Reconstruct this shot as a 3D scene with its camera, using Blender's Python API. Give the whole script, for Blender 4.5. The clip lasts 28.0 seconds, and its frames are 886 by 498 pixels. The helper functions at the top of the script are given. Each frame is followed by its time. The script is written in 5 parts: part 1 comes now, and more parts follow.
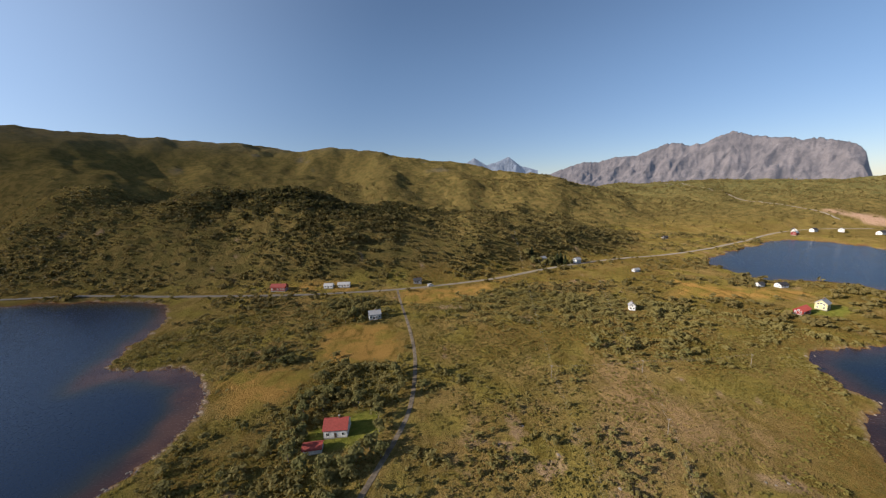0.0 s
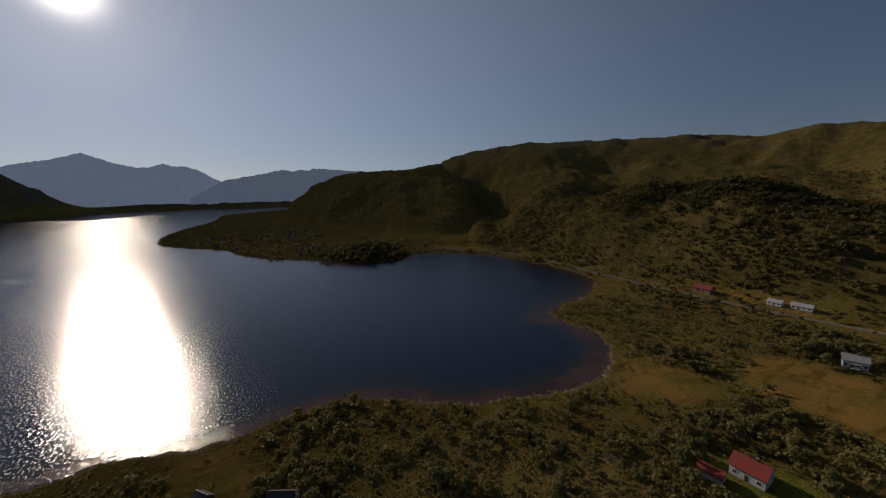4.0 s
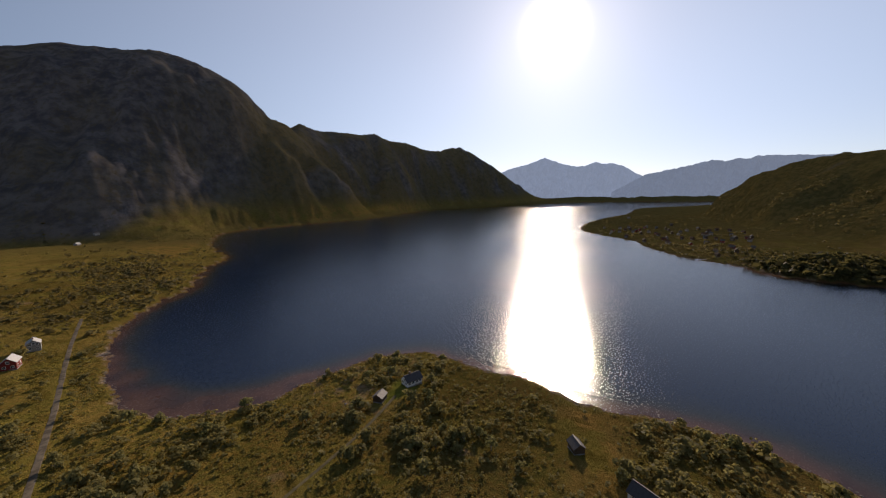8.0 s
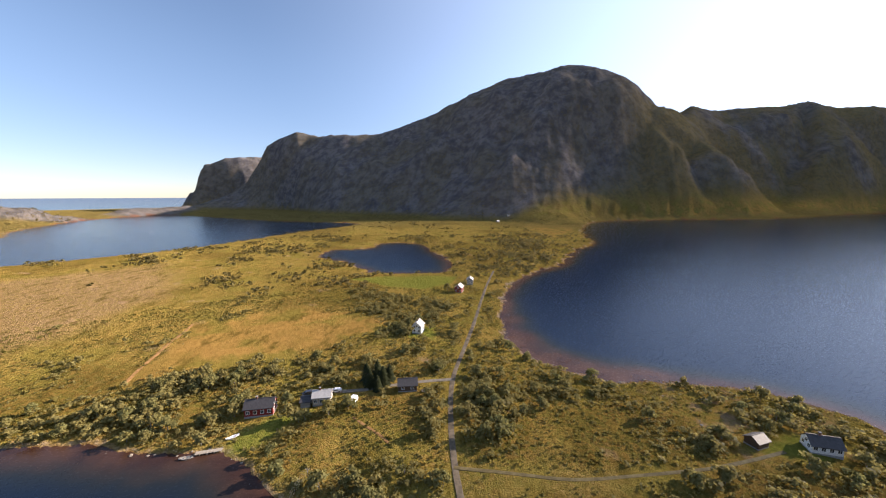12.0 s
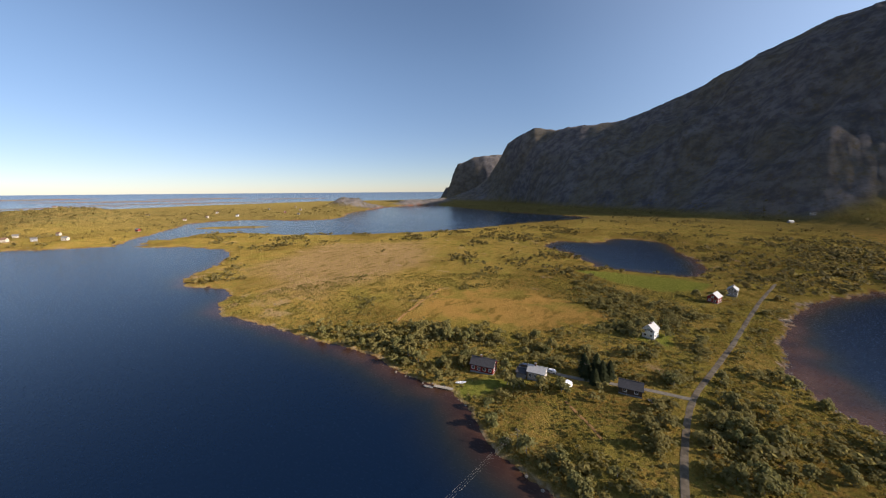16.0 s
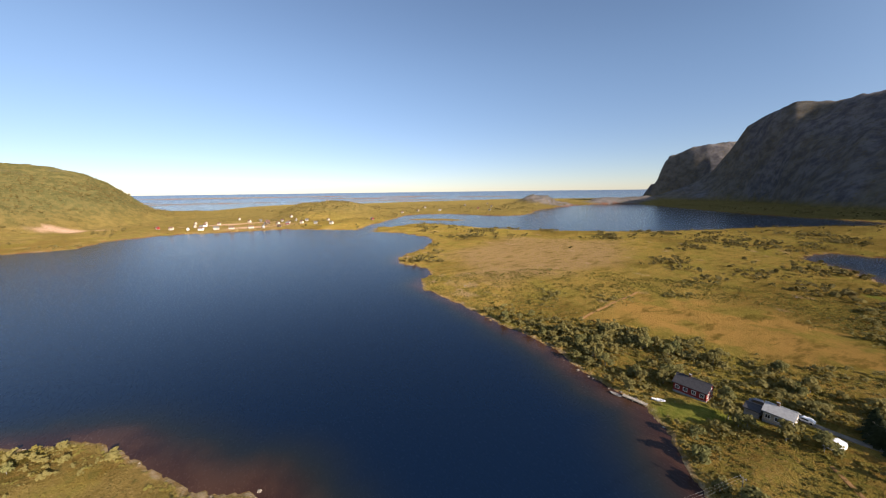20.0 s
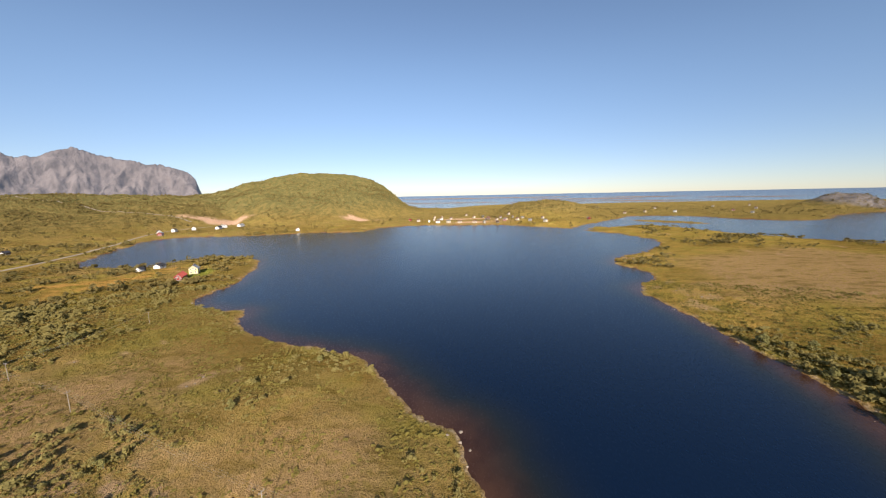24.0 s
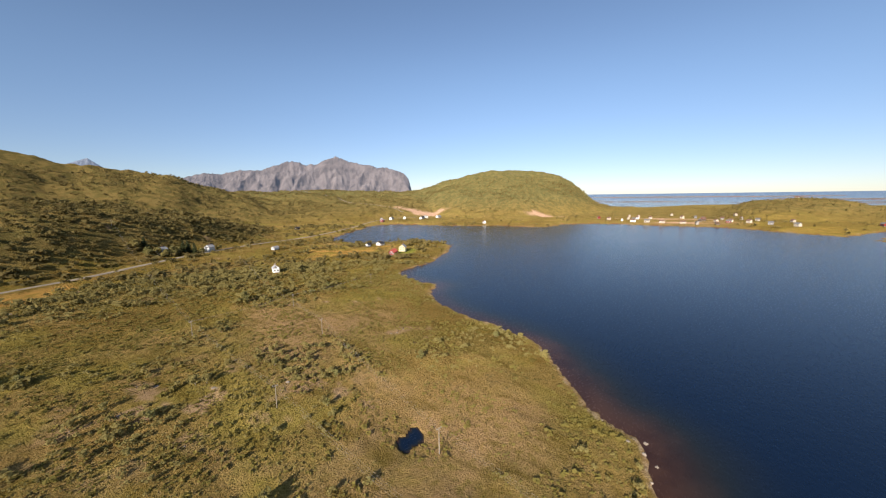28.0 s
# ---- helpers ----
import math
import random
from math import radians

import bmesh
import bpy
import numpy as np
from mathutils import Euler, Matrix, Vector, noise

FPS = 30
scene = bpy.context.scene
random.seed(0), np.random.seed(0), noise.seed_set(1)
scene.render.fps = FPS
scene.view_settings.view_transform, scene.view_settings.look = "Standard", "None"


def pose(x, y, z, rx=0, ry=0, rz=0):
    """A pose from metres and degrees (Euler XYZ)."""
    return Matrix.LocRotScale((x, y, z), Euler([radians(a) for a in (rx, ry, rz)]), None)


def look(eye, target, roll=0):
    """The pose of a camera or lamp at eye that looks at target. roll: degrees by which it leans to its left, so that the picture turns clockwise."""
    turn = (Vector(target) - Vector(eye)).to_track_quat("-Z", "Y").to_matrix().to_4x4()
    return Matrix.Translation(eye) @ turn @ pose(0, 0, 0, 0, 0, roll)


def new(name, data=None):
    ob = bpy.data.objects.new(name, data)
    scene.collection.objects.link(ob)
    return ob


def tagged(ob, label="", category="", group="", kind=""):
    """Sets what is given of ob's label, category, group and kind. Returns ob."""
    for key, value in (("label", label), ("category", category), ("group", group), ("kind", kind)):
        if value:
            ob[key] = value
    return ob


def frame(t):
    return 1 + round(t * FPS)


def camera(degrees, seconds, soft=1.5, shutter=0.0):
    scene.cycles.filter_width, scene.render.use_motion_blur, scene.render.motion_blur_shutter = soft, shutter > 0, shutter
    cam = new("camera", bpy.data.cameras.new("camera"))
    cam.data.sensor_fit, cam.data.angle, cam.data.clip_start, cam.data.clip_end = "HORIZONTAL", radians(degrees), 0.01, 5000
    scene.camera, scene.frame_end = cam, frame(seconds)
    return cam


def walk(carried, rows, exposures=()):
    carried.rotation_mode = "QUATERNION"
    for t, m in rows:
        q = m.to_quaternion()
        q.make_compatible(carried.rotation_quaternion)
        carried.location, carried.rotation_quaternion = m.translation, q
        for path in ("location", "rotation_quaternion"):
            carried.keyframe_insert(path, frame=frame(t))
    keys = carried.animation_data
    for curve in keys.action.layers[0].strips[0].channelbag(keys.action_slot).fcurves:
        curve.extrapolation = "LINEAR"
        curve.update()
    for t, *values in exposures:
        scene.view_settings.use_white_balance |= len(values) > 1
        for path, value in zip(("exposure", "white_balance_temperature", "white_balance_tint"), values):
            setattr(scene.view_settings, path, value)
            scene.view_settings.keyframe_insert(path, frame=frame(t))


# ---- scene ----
# ---------------------------------------------------------------- camera
cam = camera(102.6, 28.0, soft=1.2)

# seconds, place, heading (to the left from north), tilt, lean
FLIGHT = [
    (0, -0.0, 0.0, 105.0, 0.00, -9.96, -1.68),
    (0.5, -0.3, -0.4, 104.3, 8.51, -9.77, -1.74),
    (1, -0.4, -0.8, 103.6, 16.42, -9.62, -1.74),
    (1.5, -0.3, -1.1, 102.9, 24.13, -9.40, -1.81),
    (2, -0.1, -1.4, 102.2, 32.10, -9.15, -1.92),
    (2.5, -0.1, -1.6, 101.4, 39.61, -8.98, -1.92),
    (3, -0.1, -1.7, 100.7, 47.11, -8.82, -1.85),
    (3.5, -0.1, -1.8, 100.0, 54.96, -8.69, -1.78),
    (4, -0.1, -1.8, 99.4, 62.49, -8.59, -1.73),
    (4.5, -0.2, -1.8, 98.8, 70.49, -8.58, -1.64),
    (6.5, -2.7, -1.1, 96.8, 100.01, -8.34, -1.27),
    (7, -2.8, -1.3, 95.8, 106.68, -8.16, -1.27),
    (7.5, -2.9, -1.6, 94.8, 114.49, -8.03, -1.15),
    (8, -3.0, -2.0, 93.9, 122.76, -7.97, -0.90),
    (8.5, -3.1, -2.4, 93.2, 131.53, -7.98, -0.67),
    (9, -3.2, -2.8, 92.4, 140.22, -8.00, -0.45),
    (9.5, -3.0, -3.0, 91.8, 147.38, -8.00, -0.28),
    (10, -2.9, -3.3, 91.2, 153.64, -8.03, -0.10),
    (10.5, -2.6, -3.4, 90.5, 159.80, -8.18, -0.01),
    (11, -2.5, -3.7, 89.7, 165.53, -8.33, -0.06),
    (11.5, -2.2, -3.7, 88.8, 171.58, -8.46, -0.10),
    (12, -2.2, -3.6, 88.0, 177.48, -8.56, -0.06),
    (12.5, -2.2, -3.5, 87.2, 183.32, -8.69, -0.02),
    (13, -2.1, -3.3, 86.6, 189.05, -8.86, -0.01),
    (13.5, -2.1, -2.9, 86.2, 193.94, -9.05, 0.00),
    (15.5, -2.1, -2.3, 83.2, 209.38, -9.35, -0.38),
    (16, -2.0, -2.4, 82.5, 213.19, -9.33, -0.38),
    (16.5, -1.8, -2.4, 81.9, 217.16, -9.28, -0.39),
    (17, -1.3, -2.4, 81.3, 221.38, -9.28, -0.46),
    (17.5, -0.9, -2.4, 80.7, 225.18, -9.32, -0.44),
    (18, -0.4, -2.3, 80.1, 228.68, -9.37, -0.44),
    (18.5, -0.2, -2.1, 79.4, 231.79, -9.40, -0.41),
    (19, -0.0, -1.9, 78.6, 234.97, -9.37, -0.36),
    (19.5, -0.0, -1.7, 77.7, 238.69, -9.36, -0.55),
    (20, -0.1, -1.6, 76.8, 242.69, -9.28, -0.70),
    (20.5, -0.2, -1.6, 75.9, 247.09, -9.19, -0.81),
    (21, -0.3, -1.6, 75.0, 251.83, -9.12, -0.95),
    (21.5, -0.4, -1.6, 74.2, 256.10, -9.08, -1.05),
    (23.5, -1.5, -2.4, 70.8, 271.91, -8.70, -1.15),
    (24, -1.7, -2.1, 69.8, 276.32, -8.57, -1.12),
    (24.5, -1.8, -1.8, 68.9, 281.10, -8.51, -1.05),
    (25, -1.8, -1.6, 67.9, 286.44, -8.49, -1.00),
    (25.5, -1.7, -1.5, 67.1, 291.38, -8.44, -0.96),
    (26, -1.7, -1.4, 66.2, 295.64, -8.44, -0.90),
    (26.5, -1.8, -1.4, 65.4, 298.66, -8.41, -0.84),
    (27, -1.9, -1.4, 64.6, 301.06, -8.40, -0.80),
    (27.5, -1.9, -1.3, 63.8, 303.29, -8.40, -0.73),
    (28, -2.0, -1.3, 63.0, 305.20, -8.41, -0.71),
]


def hover(x, y, z, yaw, tilt, lean):
    return (Matrix.Translation((x, y, z)) @ Matrix.Rotation(radians(yaw), 4, "Z")
            @ Matrix.Rotation(radians(90 + tilt), 4, "X") @ Matrix.Rotation(radians(lean), 4, "Z"))


walk(cam, [(row[0], hover(*row[1:])) for row in FLIGHT],
     [(t, stops + 0.2, kelvin, tint) for t, stops, kelvin, tint in
      ((0, 0.46, 6280, 15), (1, 0.08, 6300, 15), (2, -0.58, 6400, 17), (3, -1.05, 6700, 18), (4.5, -1.18, 6900, 19), (6.5, -0.7, 7200, 22), (7.5, -0.2, 7250, 22),
       (8.5, 0.3, 7050, 21), (9.5, 0.8, 6850, 21), (11, 1.2, 6600, 20), (12, 1.35, 6700, 20), (13, 1.22, 6700, 19), (16, 0.72, 6480, 17), (18, 0.62, 6450, 16),
       (20, 0.85, 6620, 17), (24, 0.72, 6560, 16), (28, 0.7, 6450, 16))])

# ---------------------------------------------------------------- light
SUN_BEARING, SUN_HEIGHT = 106.0, 22.5          # degrees to the left from north, degrees above the horizon
world = bpy.data.worlds.new("sky")
scene.world = world
world.use_nodes = True
wn = world.node_tree.nodes
sky = wn.new("ShaderNodeTexSky")
sky.sky_type = "NISHITA"
sky.sun_disc = False
sky.sun_elevation = radians(SUN_HEIGHT)
sky.sun_rotation = radians(-SUN_BEARING)
sky.altitude = 50
sky.air_density, sky.dust_density, sky.ozone_density = 0.76, 0.10, 1.2
wn["Background"].inputs["Strength"].default_value = 0.078
lamp = bpy.data.lights.new("sun", "SUN")
lamp.energy, lamp.angle, lamp.color = 5.0, radians(0.5), (1.0, 0.9, 0.74)
sun = new("sun", lamp)
to_sun = Vector((-math.sin(radians(SUN_BEARING)) * math.cos(radians(SUN_HEIGHT)),
                 math.cos(radians(SUN_BEARING)) * math.cos(radians(SUN_HEIGHT)), math.sin(radians(SUN_HEIGHT))))
sun.matrix_world = look(to_sun * 900, (0, 0, 0))

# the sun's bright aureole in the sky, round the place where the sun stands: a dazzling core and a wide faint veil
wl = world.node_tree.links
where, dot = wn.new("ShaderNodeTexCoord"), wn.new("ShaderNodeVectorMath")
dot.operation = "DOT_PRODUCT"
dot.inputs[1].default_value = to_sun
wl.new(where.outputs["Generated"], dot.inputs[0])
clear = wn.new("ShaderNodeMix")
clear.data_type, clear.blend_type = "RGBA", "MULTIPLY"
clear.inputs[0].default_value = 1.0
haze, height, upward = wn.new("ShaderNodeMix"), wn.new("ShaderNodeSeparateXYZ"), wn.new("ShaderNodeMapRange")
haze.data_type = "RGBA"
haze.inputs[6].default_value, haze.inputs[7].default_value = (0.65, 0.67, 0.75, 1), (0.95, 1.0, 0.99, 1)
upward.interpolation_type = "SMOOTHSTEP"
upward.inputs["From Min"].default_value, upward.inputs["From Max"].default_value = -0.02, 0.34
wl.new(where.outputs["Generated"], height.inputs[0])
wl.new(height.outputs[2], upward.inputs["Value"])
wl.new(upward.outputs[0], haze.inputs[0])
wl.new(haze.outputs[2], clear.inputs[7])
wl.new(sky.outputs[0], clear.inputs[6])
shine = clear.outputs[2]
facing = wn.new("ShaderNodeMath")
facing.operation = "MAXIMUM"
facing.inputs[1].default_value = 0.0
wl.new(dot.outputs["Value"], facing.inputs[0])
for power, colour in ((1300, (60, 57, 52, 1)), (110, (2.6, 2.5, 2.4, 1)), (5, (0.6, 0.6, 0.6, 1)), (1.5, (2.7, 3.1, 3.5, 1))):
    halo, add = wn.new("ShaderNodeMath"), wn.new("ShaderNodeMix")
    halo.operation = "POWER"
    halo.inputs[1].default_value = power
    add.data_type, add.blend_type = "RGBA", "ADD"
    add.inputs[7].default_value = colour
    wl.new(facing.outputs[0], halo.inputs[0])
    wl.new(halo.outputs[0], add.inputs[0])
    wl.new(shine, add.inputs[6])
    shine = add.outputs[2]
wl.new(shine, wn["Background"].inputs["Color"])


# ---------------------------------------------------------------- materials
def shader(name, rough=0.8, spec=0.3):
    m = bpy.data.materials.new(name)
    m.use_nodes = True
    b = m.node_tree.nodes["Principled BSDF"]
    b.inputs["Roughness"].default_value = rough
    b.inputs["Specular IOR Level"].default_value = spec
    b.inputs["Diffuse Roughness"].default_value = 1.0 if rough > 0.6 else 0.0
    return m, m.node_tree, b


def node(tree, kind, **values):
    n = tree.nodes.new(kind)
    for key, value in values.items():
        if key in n.inputs:
            n.inputs[key].default_value = value
    return n


def fcurve(tree, source, low, high):
    n = tree.nodes.new("ShaderNodeMapRange")
    n.inputs["From Min"].default_value, n.inputs["From Max"].default_value = low, high
    n.interpolation_type = "SMOOTHSTEP"
    tree.links.new(source, n.inputs["Value"])
    return n.outputs[0]


def blend(tree, factor, a, b, mode="MIX"):
    n = tree.nodes.new("ShaderNodeMix")
    n.data_type, n.blend_type = "RGBA", mode
    for socket, value in ((n.inputs[0], factor), (n.inputs[6], a), (n.inputs[7], b)):
        if isinstance(value, bpy.types.NodeSocket):
            tree.links.new(value, socket)
        elif isinstance(value, tuple):
            socket.default_value = (*value, 1)
        else:
            socket.default_value = value
    return n.outputs[2]


def mul(tree, a, b, op="MULTIPLY"):
    n = tree.nodes.new("ShaderNodeMath")
    n.operation = op
    n.use_clamp = True
    for socket, value in zip(n.inputs, (a, b)):
        if isinstance(value, bpy.types.NodeSocket):
            tree.links.new(value, socket)
        else:
            socket.default_value = value
    return n.outputs[0]


def cloud(tree, scale, detail=4.0, rough=0.55, at=None, stretch=None):
    n = node(tree, "ShaderNodeTexNoise", Scale=scale, Detail=detail, Roughness=rough)
    if at is None:
        at = tree.nodes.new("ShaderNodeTexCoord").outputs["Object"]
    if stretch:
        mp = tree.nodes.new("ShaderNodeMapping")
        mp.inputs["Scale"].default_value = stretch
        tree.links.new(at, mp.inputs["Vector"])
        at = mp.outputs[0]
    tree.links.new(at, n.inputs["Vector"])
    return n.outputs["Fac"]


def attribute(tree, name):
    n = tree.nodes.new("ShaderNodeAttribute")
    n.attribute_name = name
    return n.outputs["Fac"]


def bump(tree, b, height, strength, distance):
    n = node(tree, "ShaderNodeBump", Strength=strength, Distance=distance)
    tree.links.new(height, n.inputs["Height"])
    tree.links.new(n.outputs[0], b.inputs["Normal"])


def ground_material():
    m, t, b = shader("heath_ground", 0.95, 0.0)
    at = t.nodes.new("ShaderNodeNewGeometry").outputs["Position"]
    big, mid, fine, grit = (cloud(t, s, 5, 0.6, at) for s in (0.012, 0.07, 0.45, 2.2))
    col = blend(t, fcurve(t, big, 0.38, 0.62), (0.152, 0.126, 0.037), (0.205, 0.147, 0.050))
    col = blend(t, fcurve(t, mid, 0.45, 0.68), col, (0.262, 0.190, 0.070))
    col = blend(t, fcurve(t, fine, 0.52, 0.70), col, (0.100, 0.092, 0.028))
    col = blend(t, mul(t, attribute(t, "meadow"), 0.7), col, blend(t, fcurve(t, fine, 0.38, 0.64), blend(t, fcurve(t, mid, 0.4, 0.62), (0.186, 0.168, 0.032), (0.265, 0.205, 0.044)), (0.310, 0.205, 0.050)))
    col = blend(t, mul(t, attribute(t, "bog"), fcurve(t, fine, 0.30, 0.55)), col, (0.262, 0.184, 0.092))
    col = blend(t, mul(t, fcurve(t, cloud(t, 1.2, 4, 0.65, at), 0.53, 0.66), 0.55), col, (0.33, 0.245, 0.105))
    col = blend(t, mul(t, fcurve(t, cloud(t, 0.8, 4, 0.65, at), 0.56, 0.68), 0.6), col, (0.062, 0.056, 0.018))
    col = blend(t, mul(t, attribute(t, "dry"), 0.92), col, blend(t, fcurve(t, mid, 0.4, 0.65), (0.33, 0.205, 0.060), (0.245, 0.168, 0.044)))
    moss = mul(t, fcurve(t, cloud(t, 0.035, 5, 0.62, at), 0.47, 0.60), mul(t, 0.62, attribute(t, "bog"), "SUBTRACT"))
    col = blend(t, moss, col, blend(t, fcurve(t, fine, 0.36, 0.64), (0.135, 0.134, 0.026), (0.212, 0.186, 0.040)))
    streak = cloud(t, 0.16, 5, 0.65, at, (1.0, 0.35, 1.0))
    col = blend(t, mul(t, fcurve(t, streak, 0.50, 0.66), 0.7), col, (0.105, 0.082, 0.018))
    col = blend(t, attribute(t, "lawn"), col, blend(t, fcurve(t, fine, 0.4, 0.65), (0.140, 0.162, 0.030), (0.195, 0.198, 0.042)))
    col = blend(t, mul(t, attribute(t, "wood"), 0.5), col, blend(t, fcurve(t, fine, 0.4, 0.6), (0.072, 0.066, 0.016), (0.150, 0.092, 0.024)))
    col = blend(t, attribute(t, "scrub"), col, blend(t, fcurve(t, mid, 0.4, 0.62), (0.104, 0.091, 0.031), (0.160, 0.125, 0.045)))
    col = blend(t, mul(t, attribute(t, "fell"), 0.85), col, blend(t, fcurve(t, mid, 0.4, 0.62), (0.074, 0.078, 0.031), (0.118, 0.108, 0.043)))
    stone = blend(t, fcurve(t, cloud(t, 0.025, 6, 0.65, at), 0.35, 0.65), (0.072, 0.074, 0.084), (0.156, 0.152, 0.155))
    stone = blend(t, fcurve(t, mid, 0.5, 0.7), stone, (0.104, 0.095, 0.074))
    col = blend(t, mul(t, attribute(t, "rock_haze_shade"), 1.0), col, stone)
    col = blend(t, mul(t, attribute(t, "scree"), fcurve(t, fine, 0.25, 0.5)), col, (0.36, 0.255, 0.185))
    shore = blend(t, fcurve(t, fine, 0.4, 0.65), (0.20, 0.13, 0.08), (0.46, 0.40, 0.33))
    col = blend(t, attribute(t, "beach"), col, shore)
    col = blend(t, attribute(t, "bed"), col, (0.16, 0.075, 0.04))
    col = blend(t, 1.0, col, (1.07, 0.985, 0.94), "MULTIPLY")
    col = blend(t, 0.55, col, blend(t, grit, (0.25, 0.25, 0.25), (1.0, 1.0, 1.0)), "OVERLAY")
    t.links.new(col, b.inputs["Base Color"])
    ribs = mul(t, cloud(t, 0.026, 8, 0.66, at, (1.0, 1.0, 0.24)), attribute(t, "rock_haze_shade"))
    relief = t.nodes.new("ShaderNodeMath")
    relief.operation = "MULTIPLY_ADD"
    relief.inputs[1].default_value = 4.2
    t.links.new(ribs, relief.inputs[0])
    t.links.new(blend(t, 0.5, blend(t, 1.0, fine, (2.0, 2.0, 2.0), "MULTIPLY"), blend(t, 1.0, grit, (2.0, 2.0, 2.0), "MULTIPLY")), relief.inputs[2])
    bump(t, b, relief.outputs[0], 1.0, 1.7)
    return m


def plain(name, colour, rough=0.7, spec=0.3, metal=0.0, dirt=0.25, scale=1.5):
    m, t, b = shader(name, rough, spec)
    b.inputs["Metallic"].default_value = metal
    dark = tuple(c * (1 - dirt) for c in colour)
    f = fcurve(t, cloud(t, scale, 5, 0.6), 0.35, 0.65)
    f2 = fcurve(t, cloud(t, scale * 9, 3), 0.3, 0.7)
    col = blend(t, f, dark, colour)
    col = blend(t, mul(t, f2, dirt * 0.5), col, tuple(c * 0.55 for c in colour))
    t.links.new(col, b.inputs["Base Color"])
    bump(t, b, f2, 0.2, 0.03)
    return m


def boards(name, colour, rough=0.75):
    m, t, b = shader(name, rough, 0.3)
    w = node(t, "ShaderNodeTexWave", Scale=2.6, Distortion=0.15)
    w.bands_direction = "Z"
    t.links.new(t.nodes.new("ShaderNodeTexCoord").outputs["Object"], w.inputs["Vector"])
    f = fcurve(t, cloud(t, 1.2, 5), 0.3, 0.7)
    col = blend(t, f, tuple(c * 0.8 for c in colour), colour)
    col = blend(t, mul(t, fcurve(t, w.outputs["Fac"], 0.0, 0.18), 1.0), tuple(c * 0.6 for c in colour), col)
    t.links.new(col, b.inputs["Base Color"])
    bump(t, b, w.outputs["Fac"], 0.5, 0.02)
    return m


def leaf_material(name, light, dark, tint):
    m, t, b = shader(name, 0.7, 0.08)
    rnd = t.nodes.new("ShaderNodeNewGeometry").outputs["Random Per Island"]
    own = t.nodes.new("ShaderNodeObjectInfo").outputs["Random"]
    tree_tint = mul(t, mul(t, attribute(t, "tint"), own, "ADD"), 1.0)
    col = blend(t, rnd, dark, light)
    col = blend(t, mul(t, tree_tint, 0.55), col, tint)
    t.links.new(col, b.inputs["Base Color"])
    tr = node(t, "ShaderNodeBsdfTranslucent")
    t.links.new(col, tr.inputs["Color"])
    mix = node(t, "ShaderNodeMixShader")
    mix.inputs[0].default_value = 0.38
    out = t.nodes["Material Output"]
    t.links.new(b.outputs[0], mix.inputs[1])
    t.links.new(tr.outputs[0], mix.inputs[2])
    t.links.new(mix.outputs[0], out.inputs["Surface"])
    return m


def water_material():
    m, t, b = shader("lake_water", 0.9, 0.0)
    b.inputs["Diffuse Roughness"].default_value = 0.0
    at = t.nodes.new("ShaderNodeNewGeometry").outputs["Position"]
    deep = attribute(t, "depth")
    patch = cloud(t, 0.05, 4, 0.6, at)
    shallow = blend(t, fcurve(t, patch, 0.38, 0.62), (0.034, 0.015, 0.010), (0.062, 0.030, 0.018))
    col = blend(t, fcurve(t, deep, 0.05, 0.62), shallow, (0.013, 0.016, 0.016))
    col = blend(t, fcurve(t, deep, 0.4, 0.97), col, (0.0025, 0.0096, 0.0275))
    t.links.new(col, b.inputs["Base Color"])
    swell = blend(t, 0.35, cloud(t, 0.75, 3, 0.6, at, (0.8, 1.3, 1)), cloud(t, 0.16, 2, 0.5, at))
    gust = fcurve(t, cloud(t, 0.006, 3, 0.5, at, (1, 2.2, 1)), 0.35, 0.65)
    # small steep wavelets strewn over the calmer water catch the sun to both sides of its path
    fleck = fcurve(t, cloud(t, 1.0, 2, 0.6, at, (0.7, 1.2, 1)), 0.57, 0.615)
    n = node(t, "ShaderNodeMapRange")
    t.links.new(mul(t, fleck, mul(t, gust, 0.8, "ADD")), n.inputs["Value"])
    n.inputs["To Min"].default_value, n.inputs["To Max"].default_value = 0.10, 0.34
    gloss = node(t, "ShaderNodeBsdfAnisotropic")
    gloss.distribution = "BECKMANN"
    t.links.new(n.outputs[0], gloss.inputs["Roughness"])
    wave = node(t, "ShaderNodeBump", Strength=1.0, Distance=0.24)
    t.links.new(swell, wave.inputs["Height"])
    t.links.new(wave.outputs[0], gloss.inputs["Normal"])
    fresnel = node(t, "ShaderNodeFresnel", IOR=1.333)
    mix = node(t, "ShaderNodeMixShader")
    t.links.new(fresnel.outputs[0], mix.inputs[0])
    t.links.new(b.outputs[0], mix.inputs[1])
    t.links.new(gloss.outputs[0], mix.inputs[2])
    t.links.new(mix.outputs[0], t.nodes["Material Output"].inputs["Surface"])
    return m


# distant rock with aerial haze put into its colour and emission
def hazed_rock(name, colour, haze_glow):
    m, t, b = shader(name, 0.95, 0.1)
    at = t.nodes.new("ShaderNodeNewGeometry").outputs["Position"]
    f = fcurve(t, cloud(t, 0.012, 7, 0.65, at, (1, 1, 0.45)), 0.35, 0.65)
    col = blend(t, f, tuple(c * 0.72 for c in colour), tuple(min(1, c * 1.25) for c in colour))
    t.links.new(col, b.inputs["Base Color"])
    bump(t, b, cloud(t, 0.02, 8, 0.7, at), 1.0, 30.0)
    # bluish emission stands in for the haze of distance
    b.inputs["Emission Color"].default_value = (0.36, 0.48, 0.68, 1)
    b.inputs["Emission Strength"].default_value = haze_glow
    return m


